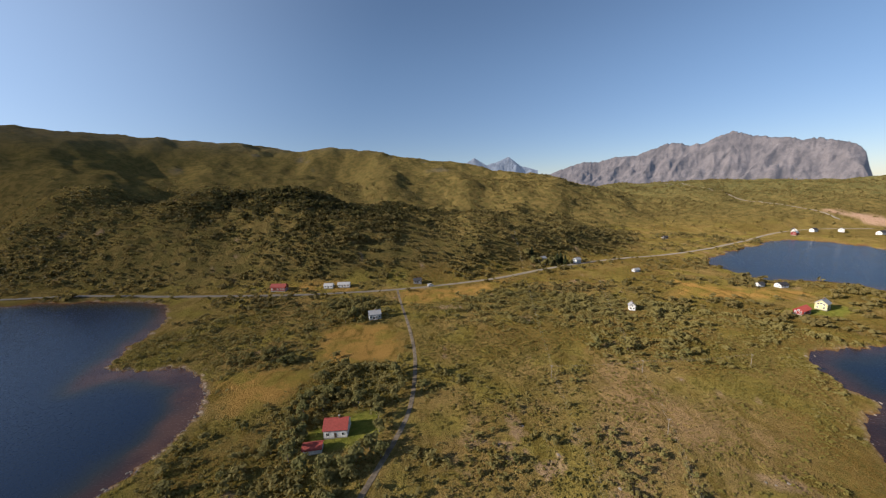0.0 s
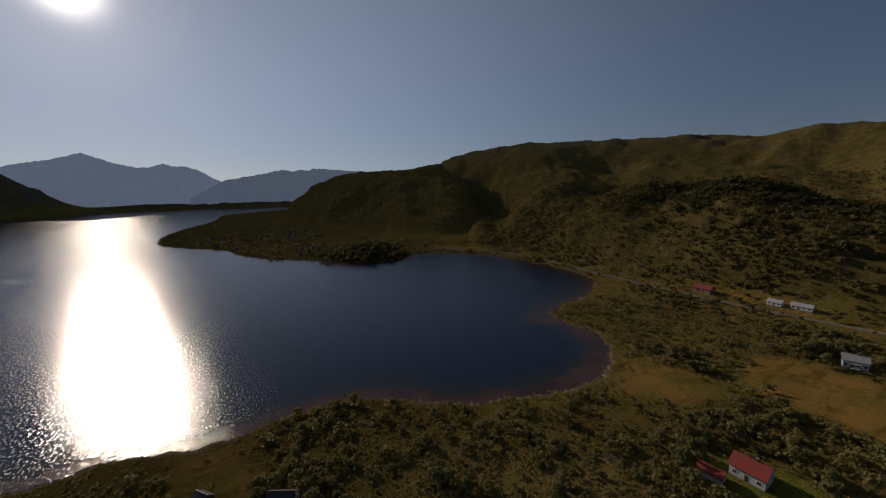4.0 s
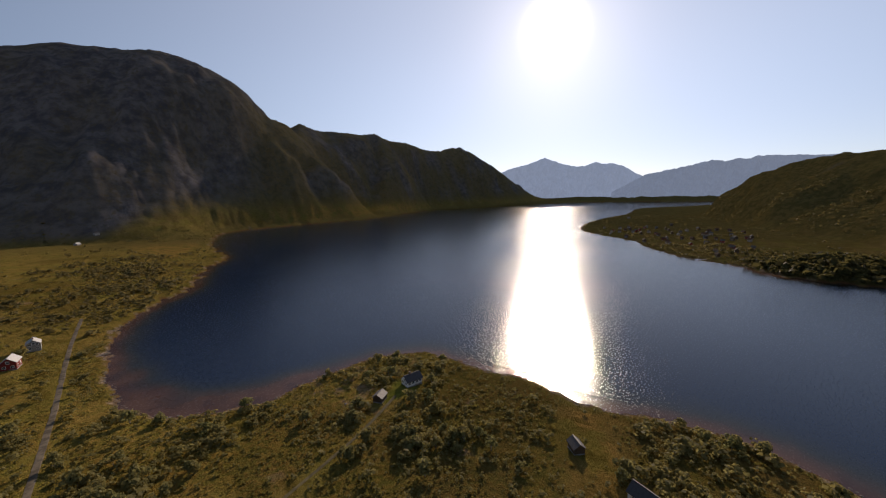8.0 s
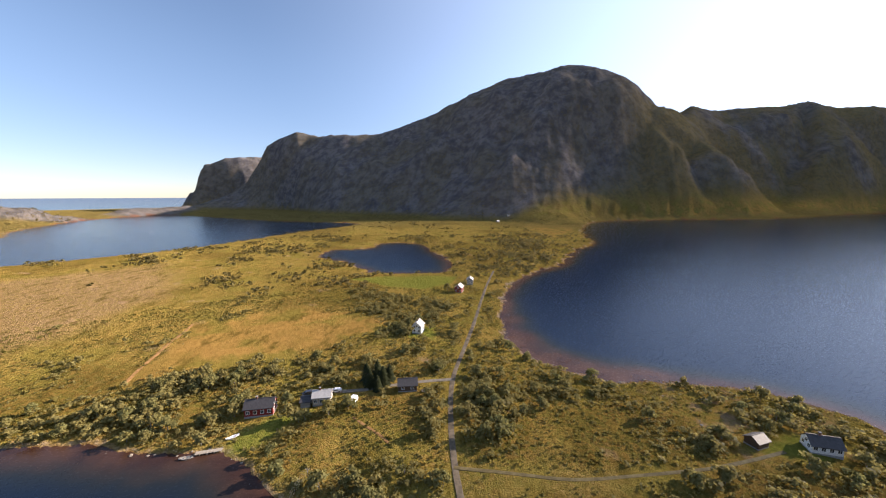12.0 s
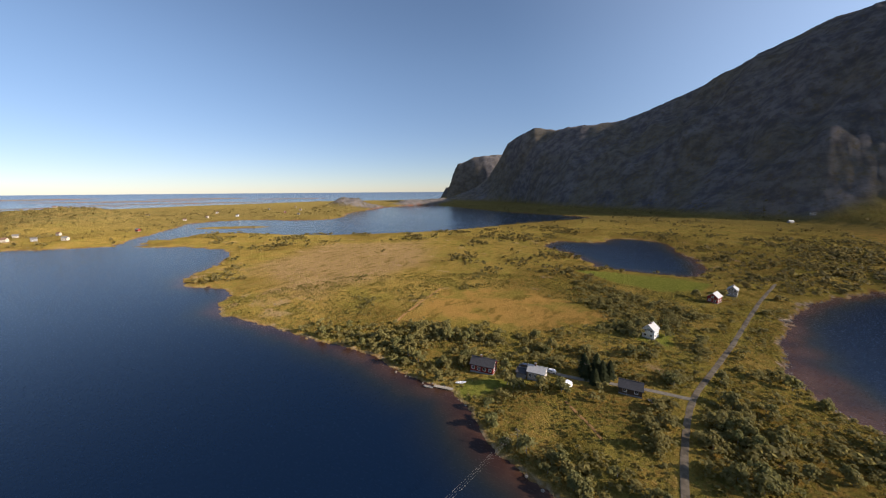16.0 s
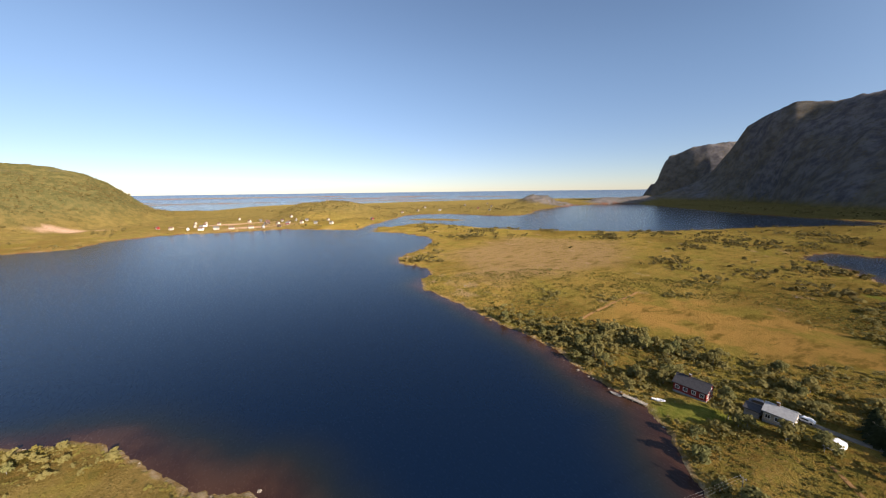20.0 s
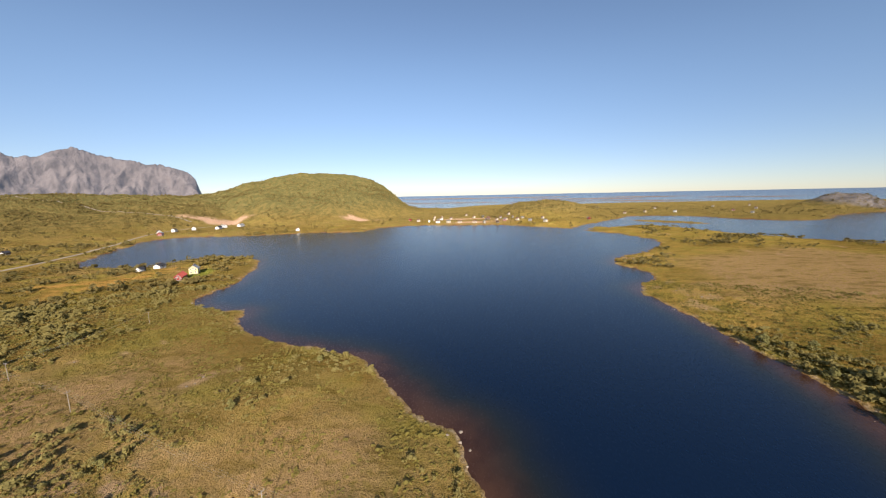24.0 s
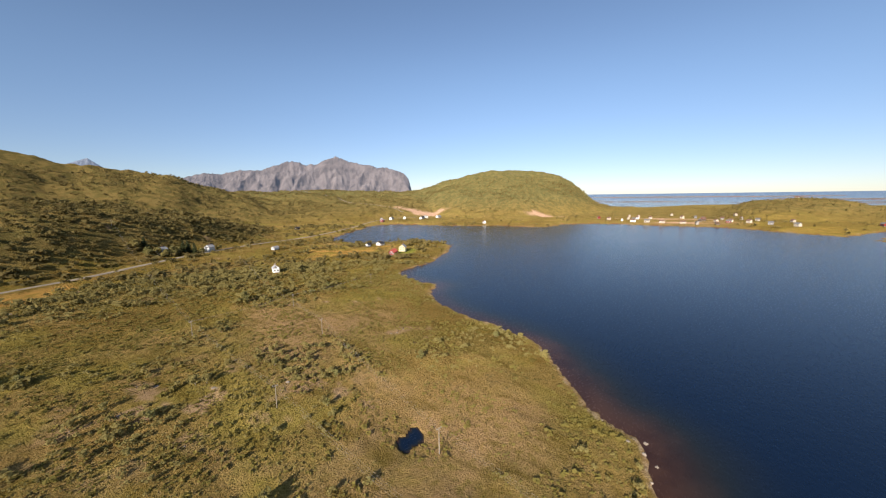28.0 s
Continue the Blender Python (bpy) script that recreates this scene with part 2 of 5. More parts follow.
GROUND = ground_material()
WATER = water_material()
ROAD = plain("asphalt_grey", (0.200, 0.168, 0.124), 0.9, 0.2, dirt=0.25, scale=0.3)
LANE = plain("patched_lane", (0.215, 0.172, 0.122), 0.95, 0.05, dirt=0.5, scale=0.35)
GRAVEL = plain("gravel_track", (0.24, 0.205, 0.16), 0.95, 0.15, dirt=0.35, scale=0.5)
TRACK = plain("worn_grass_track", (0.205, 0.160, 0.075), 0.95, 0.1, dirt=0.4, scale=0.4)
SOIL = plain("bare_soil", (0.30, 0.165, 0.065), 0.95, 0.1, dirt=0.35, scale=0.6)
WHITE = boards("white_boards", (0.78, 0.77, 0.73))
CREAM = boards("cream_boards", (0.72, 0.62, 0.33))
RED = boards("red_boards", (0.27, 0.030, 0.022))
GREYWOOD = boards("grey_boards", (0.33, 0.31, 0.28))
BROWNWOOD = boards("brown_boards", (0.10, 0.062, 0.036))
ROOF_RED = plain("red_roof_tiles", (0.42, 0.075, 0.055), 0.7, 0.3, dirt=0.3)
ROOF_DARK = plain("dark_roof", (0.055, 0.052, 0.055), 0.6, 0.35, dirt=0.3)
ROOF_BROWN = plain("brown_roof", (0.17, 0.105, 0.080), 0.95, 0.08, dirt=0.35)
ROOF_DULL = plain("dull_grey_roof", (0.16, 0.155, 0.15), 0.95, 0.08, dirt=0.3)
PALE = boards("pale_boards", (0.50, 0.43, 0.33))
ROOF_GREY = plain("grey_roof", (0.36, 0.355, 0.35), 0.5, 0.4, dirt=0.2)
TRIM = plain("white_trim", (0.8, 0.8, 0.78), 0.5, 0.4, dirt=0.1)
PANE = plain("window_glass", (0.02, 0.025, 0.032), 0.08, 0.6, dirt=0.1)
CONCRETE = plain("concrete", (0.33, 0.32, 0.30), 0.9, 0.2, dirt=0.3)
BRICK = plain("chimney_brick", (0.25, 0.13, 0.09), 0.9, 0.2, dirt=0.3, scale=4)
POLE = plain("weathered_pole", (0.30, 0.26, 0.21), 0.9, 0.15, dirt=0.3)
WIRE = plain("wire_metal", (0.24, 0.23, 0.21), 0.7, 0.3, metal=0.2, dirt=0.1)
PLANK = plain("jetty_plank", (0.34, 0.30, 0.25), 0.9, 0.15, dirt=0.35)
STONE = plain("shore_stone", (0.30, 0.255, 0.205), 0.9, 0.2, dirt=0.4, scale=0.8)
TYRE = plain("tyre_rubber", (0.02, 0.02, 0.02), 0.9, 0.2)
CARPAINT = plain("white_car_paint", (0.75, 0.75, 0.76), 0.25, 0.6, dirt=0.08)
CARDARK = plain("dark_car_paint", (0.03, 0.035, 0.05), 0.25, 0.6, dirt=0.08)
BARK = plain("birch_bark", (0.32, 0.29, 0.25), 0.9, 0.15, dirt=0.5, scale=3)
LEAF = leaf_material("birch_leaves", (0.266, 0.250, 0.092), (0.142, 0.140, 0.052), (0.278, 0.212, 0.072))
FARLEAF = leaf_material("far_birch_leaves", (0.206, 0.182, 0.068), (0.112, 0.106, 0.039), (0.214, 0.148, 0.052))
DARKLEAF = leaf_material("dark_wood_leaves", (0.105, 0.105, 0.036), (0.050, 0.056, 0.020), (0.115, 0.085, 0.030))
SPRUCE = leaf_material("spruce_needles", (0.070, 0.080, 0.032), (0.032, 0.042, 0.018), (0.050, 0.054, 0.022))
HEATHER = leaf_material("heath_tufts", (0.262, 0.205, 0.058), (0.140, 0.118, 0.032), (0.200, 0.172, 0.042))
# the last number is the glow that imitates haze, weakest on the grey massif
FAR_NE = hazed_rock("hazed_grey_mountain", (0.125, 0.108, 0.104), 0.075)
FAR_S = hazed_rock("hazed_blue_mountain", (0.16, 0.19, 0.23), 0.40)
FAR_N = hazed_rock("hazed_dark_blue_mountain", (0.13, 0.145, 0.17), 0.15)
FAR_SW = hazed_rock("hazed_grey_blue_mountain", (0.13, 0.15, 0.18), 0.31)


# ---------------------------------------------------------------- the plan
# outlines of the waters, metres east and north of the middle of the isthmus
FJORD_SOUTH = [(-4330, 100), (-4380, -300), (-4340, -760), (-4150, -1060), (-3800, -1330), (-3300, -1560), (-2667, -1720), (-1774, -1495), (-1300, -1259), (-980, -1253), (-713, -1224),
               (-553, -1174), (-430, -960), (-357, -804), (-316, -638), (-230, -555), (-181, -448), (-133, -410), (-92, -360),
               (-72, -319), (-57, -260), (-51, -223), (-54, -194), (-62, -178), (-83, -161), (-98, -154), (-111, -157),
               (-134, -152), (-158, -141), (-175, -125), (-171, -100), (-170, -78), (-174, -62), (-164, -42)]
FJORD_NORTH = [(-163, -24), (-168, -6), (-169, 16), (-167, 37), (-157, 53), (-140, 71), (-131, 89), (-125, 113), (-119, 132),
               (-119, 149), (-126, 173), (-143, 193), (-166, 203), (-193, 201), (-210, 203), (-221, 229), (-231, 274), (-252, 314),
               (-281, 335), (-339, 346), (-413, 347), (-483, 330), (-533, 292), (-586, 255), (-540, 205), (-530, 150), (-541, 112),
               (-594, 81), (-629, 50), (-661, 16), (-737, -32), (-875, -72), (-946, -142), (-1085, -229), (-1408, -265),
               (-1809, -237), (-2224, -198), (-3142, -235), (-3450, -90), (-3700, 180), (-4000, 420), (-4280, 400)]
LAKE_NORTH = [(50, -6), (72, -4), (78, 1), (89, 3), (95, 6), (97, 12), (100, 18), (112, 26), (126, 38), (139, 50), (144, 63),
              (150, 82), (157, 101), (164, 121), (179, 138), (202, 146), (198, 158), (209, 192), (224, 201), (263, 204), (296, 216),
              (357, 239), (386, 264), (403, 300), (397, 341), (365, 350), (331, 355), (328, 420), (352, 462), (415, 505), (530, 572),
              (600, 590), (622, 540), (625, 480), (650, 400), (690, 335), (680, 245), (790, 225), (839, 148), (828, 54),
              (836, -38), (790, -101), (745, -155)]
LAKE_SOUTH = [(705, -195), (671, -205), (609, -244), (528, -256), (435, -200), (401, -155), (370, -134), (333, -140), (309, -151),
              (287, -136), (259, -111), (227, -116), (205, -122), (173, -120), (150, -123), (124, -124), (103, -119), (79, -117),
              (72, -120), (62, -114), (48, -102), (38, -96), (21, -91), (5, -78), (2, -45), (20, -15)]
FAR_LAKE = [(690, -165), (730, -175), (925, -310), (1115, -443), (1057, -597), (881, -634), (858, -754), (1057, -941), (1306, -1473),
            (1190, -1736), (1083, -1651), (546, -1277), (371, -1209), (191, -1155), (245, -1010), (311, -888), (341, -768), (389, -626), (467, -528),
            (563, -429), (757, -374), (790, -320), (724, -250), (688, -200)]
POND = [(158, -512), (156, -575), (140, -590), (92, -592), (84, -655), (70, -668), (33, -672), (-4, -625), (-6, -565), (-27, -515), (-33, -435), (-26, -404), (27, -399), (62, -402), (84, -440),
        (125, -495)]
OCEAN = [(6000, 3600), (3600, 1500), (2250, 560), (1900, 189), (2300, 40), (2600, -276), (2390, -410), (2340, -708), (2440, -928),
         (2435, -1334), (2500, -1900), (2250, -2300), (1900, -2700), (1850, -3400), (2300, -5500), (6500, -6000)]
TARN = [(57.5, 56.3), (60, 58.2), (62.5, 57), (65.5, 58), (67.5, 56), (65.5, 54), (63.5, 52.2), (61, 53.4), (58.5, 53)]

MAIN_ROAD = [(-600, 278), (-548, 312), (-490, 350), (-413, 362), (-345, 360), (-285, 350), (-240, 345), (-190, 337), (-135, 335),
             (-82, 339), (-47, 343), (-13, 352), (35, 366), (63, 377), (102, 398), (165, 428), (235, 457), (315, 482), (400, 520),
             (515, 588), (600, 640), (700, 668), (800, 650)]
SIDE_ROAD = [(-47, 343), (-38, 298), (-27, 249), (-19, 206), (-17, 175), (-17, 150), (-20, 134), (-26, 114), (-31, 98), (-37, 68),
             (-34, 18), (-20, -42), (-11, -90), (-10, -114), (-11, -138), (-13, -157), (-19, -180), (-32, -228), (-46, -286), (-60, -340), (-78, -400)]
FARM_TRACK = [(-13, -157), (3, -155), (17, -152), (32, -149), (46, -151)]
COTTAGE_TRACK = [(-10, -104), (-30, -100), (-46, -96), (-67, -97), (-92, -99), (-111, -103), (-124, -106)]
DITCH = [(27, -131), (22, -126), (16, -121), (11, -115)]
BOUNDARY = [(136, -160), (144, -196), (152, -234)]
HILL_TRACK = [(780, 690), (800, 800), (790, 920), (870, 1220), (930, 1540)]

# sandy shoals under shallow water: middle, reach, share of the depth
SHOALS = [(-198, 205, 12, 0.8), (-208, 198, 12, 0.78), (-207, 186, 12, 0.7), (-204, 175, 10, 0.5), (-178, 200, 10, 0.7), (-158, 194, 12, 0.8), (-137, 172, 10, 0.75), (-129, 150, 10, 0.7), (-125, 132, 10, 0.6),
          (-75, -190, 18, 0.6), (-95, -168, 15, 0.7), (-64, -215, 14, 0.7), (-68, -245, 10, 0.5), (-112, -164, 10, 0.6)]

# grass, lawn and bog
HAY = [[(134, -163), (151, -233), (121, -256), (90, -268), (30, -241), (19, -223), (37, -205), (59, -195), (84, -184), (95, -173)],
       [(-89, 238), (-72, 253), (-36, 247), (-28, 220), (-30, 197), (-55, 194), (-79, 204)],
       [(-131, 184), (-108, 193), (-78, 185), (-79, 162), (-103, 149)],
       [(-42, 337), (28, 348), (61, 364), (44, 322), (-16, 298), (-38, 300)],
       [(230, 346), (277, 316), (342, 302), (286, 285), (198, 295)],
       [(-170, 362), (-90, 362), (-85, 345), (-180, 344)],
       [(-158, -36), (-155, -16), (-131, -7), (-113, -11), (-112, -22), (-132, -31)],
       [(-330, -800), (-250, -700), (-260, -1000), (-420, -1000)],
       [(-600, 268), (-560, 300), (-500, 352), (-530, 362), (-620, 300)]]
GREEN = [[(78, -362), (38, -379), (-33, -371), (-24, -337), (4, -318), (42, -332)],
         [(-60, 136), (-47, 147), (-32, 150), (-28, 135), (-40, 126), (-56, 124)],
         [(-108, -107), (-131, -114), (-142, -107), (-129, -99)],
         [(69, -124), (59, -135), (44, -137), (54, -123), (67, -114)],
         [(255, 255), (290, 275), (325, 262), (290, 245)], [(10, -228), (-8, -226), (-6, -206), (12, -208)]]
BOG = [[(56, 65), (73, 62), (87, 53), (82, 32), (73, 24), (60, 27), (51, 35), (46, 53)],
       [(90, 191), (114, 159), (124, 124), (97, 107), (67, 123), (71, 158)],
       [(368, -204), (441, -347), (323, -439), (224, -322), (220, -237), (227, -174), (261, -160)],
       [(850, 100), (960, -60), (900, -100), (845, 0)]]

# crests: bearing to the left from north, distance, height, half width
WEST_HILL = [(86.4, 2000, 0, 420), (85.2, 2000, 70, 480), (82.4, 1900, 152, 560), (79, 1780, 192, 600), (75.5, 1700, 205, 620), (72, 1600, 195, 620), (67.4, 1480, 201, 600),
             (62.5, 1400, 239, 560), (59, 1350, 190, 500), (55, 1330, 120, 450), (51, 1300, 0, 400)]
NORTH_FELL = [(67, 2000, 100, 700), (62, 1950, 262, 750), (60, 1900, 290, 800), (57, 1850, 304, 850), (54, 1800, 308, 900), (51, 1750, 305, 900), (45.2, 1700, 287, 950),
              (38, 1700, 291, 950), (31, 1700, 279, 950), (25, 1680, 268, 950), (21, 1650, 253, 940), (17, 1620, 262, 930), (14, 1600, 252, 900), (11, 1550, 240, 900),
              (8, 1500, 226, 870), (5, 1480, 212, 850), (2, 1450, 196, 820), (356.4, 1400, 176, 780), (352, 1350, 148, 720), (347, 1300, 132, 680), (343, 1250, 122, 620),
              (341, 1200, 104, 560), (339, 1180, 88, 500), (336, 1150, 70, 450), (331, 1150, 36, 420), (325, 1150, 0, 400)]
FRONT_HILL = [(58, 760, 0, 250), (54, 770, 88, 300), (50.8, 780, 116, 330), (44.3, 800, 130, 370), (34, 750, 120, 360), (26, 700, 110, 330), (17.4, 650, 96, 290), (11, 620, 80, 260),
              (5, 600, 68, 240), (356, 580, 57, 210), (346.6, 580, 46, 190), (338.6, 600, 30, 200), (330, 620, 0, 200)]
NORTH_EAST_RISE = [(345, 1400, 30, 700), (339, 1500, 70, 900), (333, 1800, 84, 1100), (328, 1900, 84, 1150), (324, 1950, 88, 1200), (318, 1950, 84, 1150), (312.5, 1950, 79, 1100),
                   (308, 1950, 90, 900), (300, 1900, 0, 700)]
EAST_HILL = [(314, 1900, 30, 600), (309.5, 1850, 88, 700), (305.6, 1770, 114, 750), (301.4, 1720, 144, 760), (297.2, 1700, 162, 740), (294.5, 1680, 162, 740), (290, 1660, 152, 680),
             (287.5, 1650, 136, 620), (285.7, 1630, 110, 560), (284.3, 1620, 74, 500), (283, 1610, 42, 420), (281.6, 1600, 20, 350), (279.5, 1580, 6, 280), (277, 1560, 0, 240)]
VILLAGE_HILL = [(268, 1250, 0, 220), (266, 1250, 20, 250), (264, 1250, 34, 260), (261, 1250, 38, 260), (257, 1260, 34, 240), (253, 1280, 14, 220), (250, 1300, 0, 200)]
FAR_SHORE = [(122, 4700, 0, 300), (117, 4700, 34, 340), (112, 4680, 42, 350), (107, 4660, 30, 330), (102, 4650, 38, 330), (97, 4640, 32, 320), (92, 4640, 42, 320), (86, 4640, 36, 320), (78, 4640, 30, 320), (70, 4640, 0, 300)]
WOOD_KNOLL = [(81, 560, 0, 60), (79, 570, 8, 80), (76.5, 590, 15, 95), (73.5, 610, 18, 100), (70.5, 610, 15, 95), (68.5, 610, 7, 80), (67, 610, 0, 60)]
KNOLL = [(230, 1750, 26, 100), (227.8, 1750, 66, 110), (226, 1760, 84, 110), (224.4, 1780, 64, 110), (222.6, 1800, 74, 110), (220.6, 1820, 48, 110), (219, 1830, 24, 100)]
DARK_KNOLL = [(219.8, 2050, 30, 120), (217.8, 2080, 70, 130), (216, 2120, 56, 140), (213.5, 2200, 40, 150)]
BIG_MOUNTAIN = [(214, 2750, 0, 200), (211.5, 2740, 34, 240), (209.5, 2720, 66, 260), (207.5, 2710, 112, 280), (206, 2700, 165, 290), (204.7, 2690, 260, 300), (203, 2670, 406, 330), (201.2, 2630, 455, 440), (199.2, 2560, 485, 540), (196, 2470, 451, 650), (191, 2340, 446, 720),
                (187, 2260, 448, 750), (182, 2180, 503, 780), (179, 2150, 540, 800), (177, 2130, 574, 820), (172.7, 2090, 638, 880), (167.6, 2050, 694, 900), (163, 2020, 705, 900),
                (159, 2000, 722, 900), (156, 2000, 700, 880), (153.9, 2000, 676, 860), (151.5, 2030, 640, 850), (150, 2060, 608, 850), (148.8, 2080, 556, 840), (147.4, 2120, 505, 840),
                (145.5, 2200, 500, 850), (142, 2300, 400, 850), (138, 2400, 0, 800)]
SOUTH_RIDGE = [(150, 2300, 300, 800), (146.7, 2350, 480, 850), (143.7, 2450, 564, 880), (141, 2650, 557, 900), (138.2, 2800, 585, 900), (135, 2980, 600, 900), (133, 3200, 650, 880),
               (131, 3350, 615, 860), (128.3, 3550, 629, 800), (125, 3900, 592, 740), (122.8, 4050, 600, 700), (121.4, 4100, 636, 680), (119.8, 4200, 648, 650), (118.4, 4230, 597, 620),
               (115.8, 4280, 484, 560), (112.3, 4300, 286, 450), (108.9, 4350, 107, 350), (107, 4400, 40, 250), (105, 4400, 0, 200)]
SPUR_A = [(151, 2000, 540, 280), (148.5, 1850, 400, 290), (146, 1700, 290, 280), (143.5, 1560, 180, 240), (141.5, 1450, 50, 200)]
SPUR_B = [(145.5, 2150, 420, 360), (142, 1950, 300, 360), (140, 1750, 120, 300)]
SPUR_C = [(132.5, 3000, 600, 480), (131, 2700, 330, 420), (131, 2450, 120, 320)]
SPUR_D = [(172, 2100, 600, 420), (172, 1750, 380, 360), (171, 1450, 150, 260)]
# gullies and dips: bearing and distance along the bottom, depth, half width
GULLIES = [([(55, 560), (53.5, 720), (54, 1000), (56, 1350)], 88, 80), ([(41, 640), (37, 900), (38, 1300)], 36, 70), ([(66, 900), (64, 1150), (60, 1500)], 46, 80),
           ([(29, 560), (27, 800), (30, 1150)], 20, 60), ([(14, 520), (12, 800), (16, 1200)], 22, 70), ([(48, 1250), (40, 1330), (28, 1300), (16, 1200)], 42, 110),
           ([(2, 560), (359, 800), (5, 1100)], 18, 70), ([(73, 1050), (74, 1250)], 30, 70)]
SEA_CLIFF = [(212.6, 3250, 0, 120), (211.9, 3260, 124, 140), (210.6, 3280, 314, 180), (209.4, 3300, 335, 230), (208, 3300, 372, 300), (206.2, 3300, 381, 400), (204, 3350, 390, 480), (200, 3450, 380, 560), (196, 3500, 0, 600)]


# ---------------------------------------------------------------- numbers on grids
def hash2(ix, iy, seed):
    h = (ix.astype(np.int64) * 374761393 + iy.astype(np.int64) * 668265263 + seed * 974711) & 0x7FFFFFFF
    h = ((h ^ (h >> 13)) * 1274126177) & 0x7FFFFFFF
    return ((h ^ (h >> 16)) & 0xFFFF) / 65535.0


def vnoise(x, y, seed):
    ix, iy = np.floor(x), np.floor(y)
    fx, fy = x - ix, y - iy
    fx, fy = fx * fx * (3 - 2 * fx), fy * fy * (3 - 2 * fy)
    a, b = hash2(ix, iy, seed), hash2(ix + 1, iy, seed)
    c, d = hash2(ix, iy + 1, seed), hash2(ix + 1, iy + 1, seed)
    return (a + (b - a) * fx) * (1 - fy) + (c + (d - c) * fx) * fy


def fbm(x, y, size, octaves=4, seed=0):
    total, amp, norm = 0.0, 1.0, 0.0
    for k in range(octaves):
        total = total + amp * vnoise(x / size + 17.3 * k, y / size - 9.1 * k, seed + k)
        norm += amp
        amp, size = amp * 0.5, size * 0.49
    return total / norm * 2 - 1


def rounded(points, times=1):
    p = np.array(points, float)
    for _ in range(times):
        q = np.roll(p, -1, 0)
        p = np.stack([p * 0.75 + q * 0.25, p * 0.25 + q * 0.75], 1).reshape(-1, 2)
    return p


def segment_distance(x, y, a, b):
    d = b - a
    s = np.clip(((x - a[0]) * d[0] + (y - a[1]) * d[1]) / max(d @ d, 1e-9), 0, 1)
    return np.hypot(x - a[0] - s * d[0], y - a[1] - s * d[1]), s


def inside_distance(x, y, points, reach=500.0):
    """How far inside (positive) or outside an outline points lie, exact within reach."""
    p = np.asarray(points, float)
    out = np.full(x.shape, -reach)
    near = (x > p[:, 0].min() - reach) & (x < p[:, 0].max() + reach) & (y > p[:, 1].min() - reach) & (y < p[:, 1].max() + reach)
    px, py = x[near], y[near]
    if not len(px):
        return out
    best, odd = np.full(px.shape, 1e9), np.zeros(px.shape, bool)
    for a, b in zip(p, np.roll(p, -1, 0)):
        best = np.minimum(best, segment_distance(px, py, a, b)[0])
        if a[1] != b[1]:
            odd ^= ((a[1] > py) != (b[1] > py)) & (px < (b[0] - a[0]) * (py - a[1]) / (b[1] - a[1]) + a[0])
    out[near] = np.maximum(np.where(odd, best, -best), -reach)
    return out


def line_distance(x, y, points, reach=60.0):
    p = np.asarray(points, float)
    out = np.full(x.shape, reach)
    near = (x > p[:, 0].min() - reach) & (x < p[:, 0].max() + reach) & (y > p[:, 1].min() - reach) & (y < p[:, 1].max() + reach)
    px, py = x[near], y[near]
    best = np.full(px.shape, reach)
    for a, b in zip(p[:-1], p[1:]):
        best = np.minimum(best, segment_distance(px, py, a, b)[0])
    out[near] = best
    return out


def polar(bearing, distance):
    return np.array((-math.sin(radians(bearing)) * distance, math.cos(radians(bearing)) * distance))


def crest_height(x, y, crest, top=1.5, foot=1.35, with_side=False):
    out, side = np.zeros(x.shape), np.ones(x.shape)
    for one, two in zip(crest[:-1], crest[1:]):
        a, b = polar(*one[:2]), polar(*two[:2])
        d, s = segment_distance(x, y, a, b)
        w = one[3] + (two[3] - one[3]) * s
        u = np.clip(d / w, 0, 1)
        out = np.maximum(out, (one[2] + (two[2] - one[2]) * s) * (1 - u ** top) ** foot)
        side = np.minimum(side, u)
    return (out, side) if with_side else out


def ridge_height(x, y, crest, top=1.5, foot=1.35, with_side=False):
    """Height of a long ridge that runs round the middle: crest line by bearing, falling off to both sides of it."""
    c = np.array(crest, float)
    centre = c[len(c) // 2, 0]
    at = (c[:, 0] - centre + 180) % 360 - 180
    order = np.argsort(at)
    at, c = at[order], c[order]
    r = np.hypot(x, y)
    b = (np.degrees(np.arctan2(-x, y)) - centre + 180) % 360 - 180
    u = np.clip(np.abs(r - np.interp(b, at, c[:, 1])) / np.interp(b, at, c[:, 3]), 0, 1)
    b = b + 2.2 * np.clip(u * 2, 0, 1) * fbm(x, y, 240, 3, 57)
    dist, high, wide = (np.interp(b, at, c[:, k]) for k in (1, 2, 3))
    high = np.where((b < at[0]) | (b > at[-1]), 0.0, high)
    u = np.clip(np.abs(r - dist) / wide, 0, 1)
    out = high * (1 - u ** top) ** foot
    return (out, np.where(high > 0, u, 1.0)) if with_side else out


def smooth(v, low, high):
    t = np.clip((v - low) / (high - low), 0, 1)
    return t * t * (3 - 2 * t)


WATERS = [rounded(FJORD_SOUTH + FJORD_NORTH), rounded(LAKE_NORTH + LAKE_SOUTH), rounded(FAR_LAKE), rounded(POND), np.array(OCEAN, float), rounded(TARN)]
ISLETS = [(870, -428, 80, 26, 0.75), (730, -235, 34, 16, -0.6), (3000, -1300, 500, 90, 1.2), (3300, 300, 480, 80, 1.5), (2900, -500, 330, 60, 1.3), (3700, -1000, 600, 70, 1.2)]
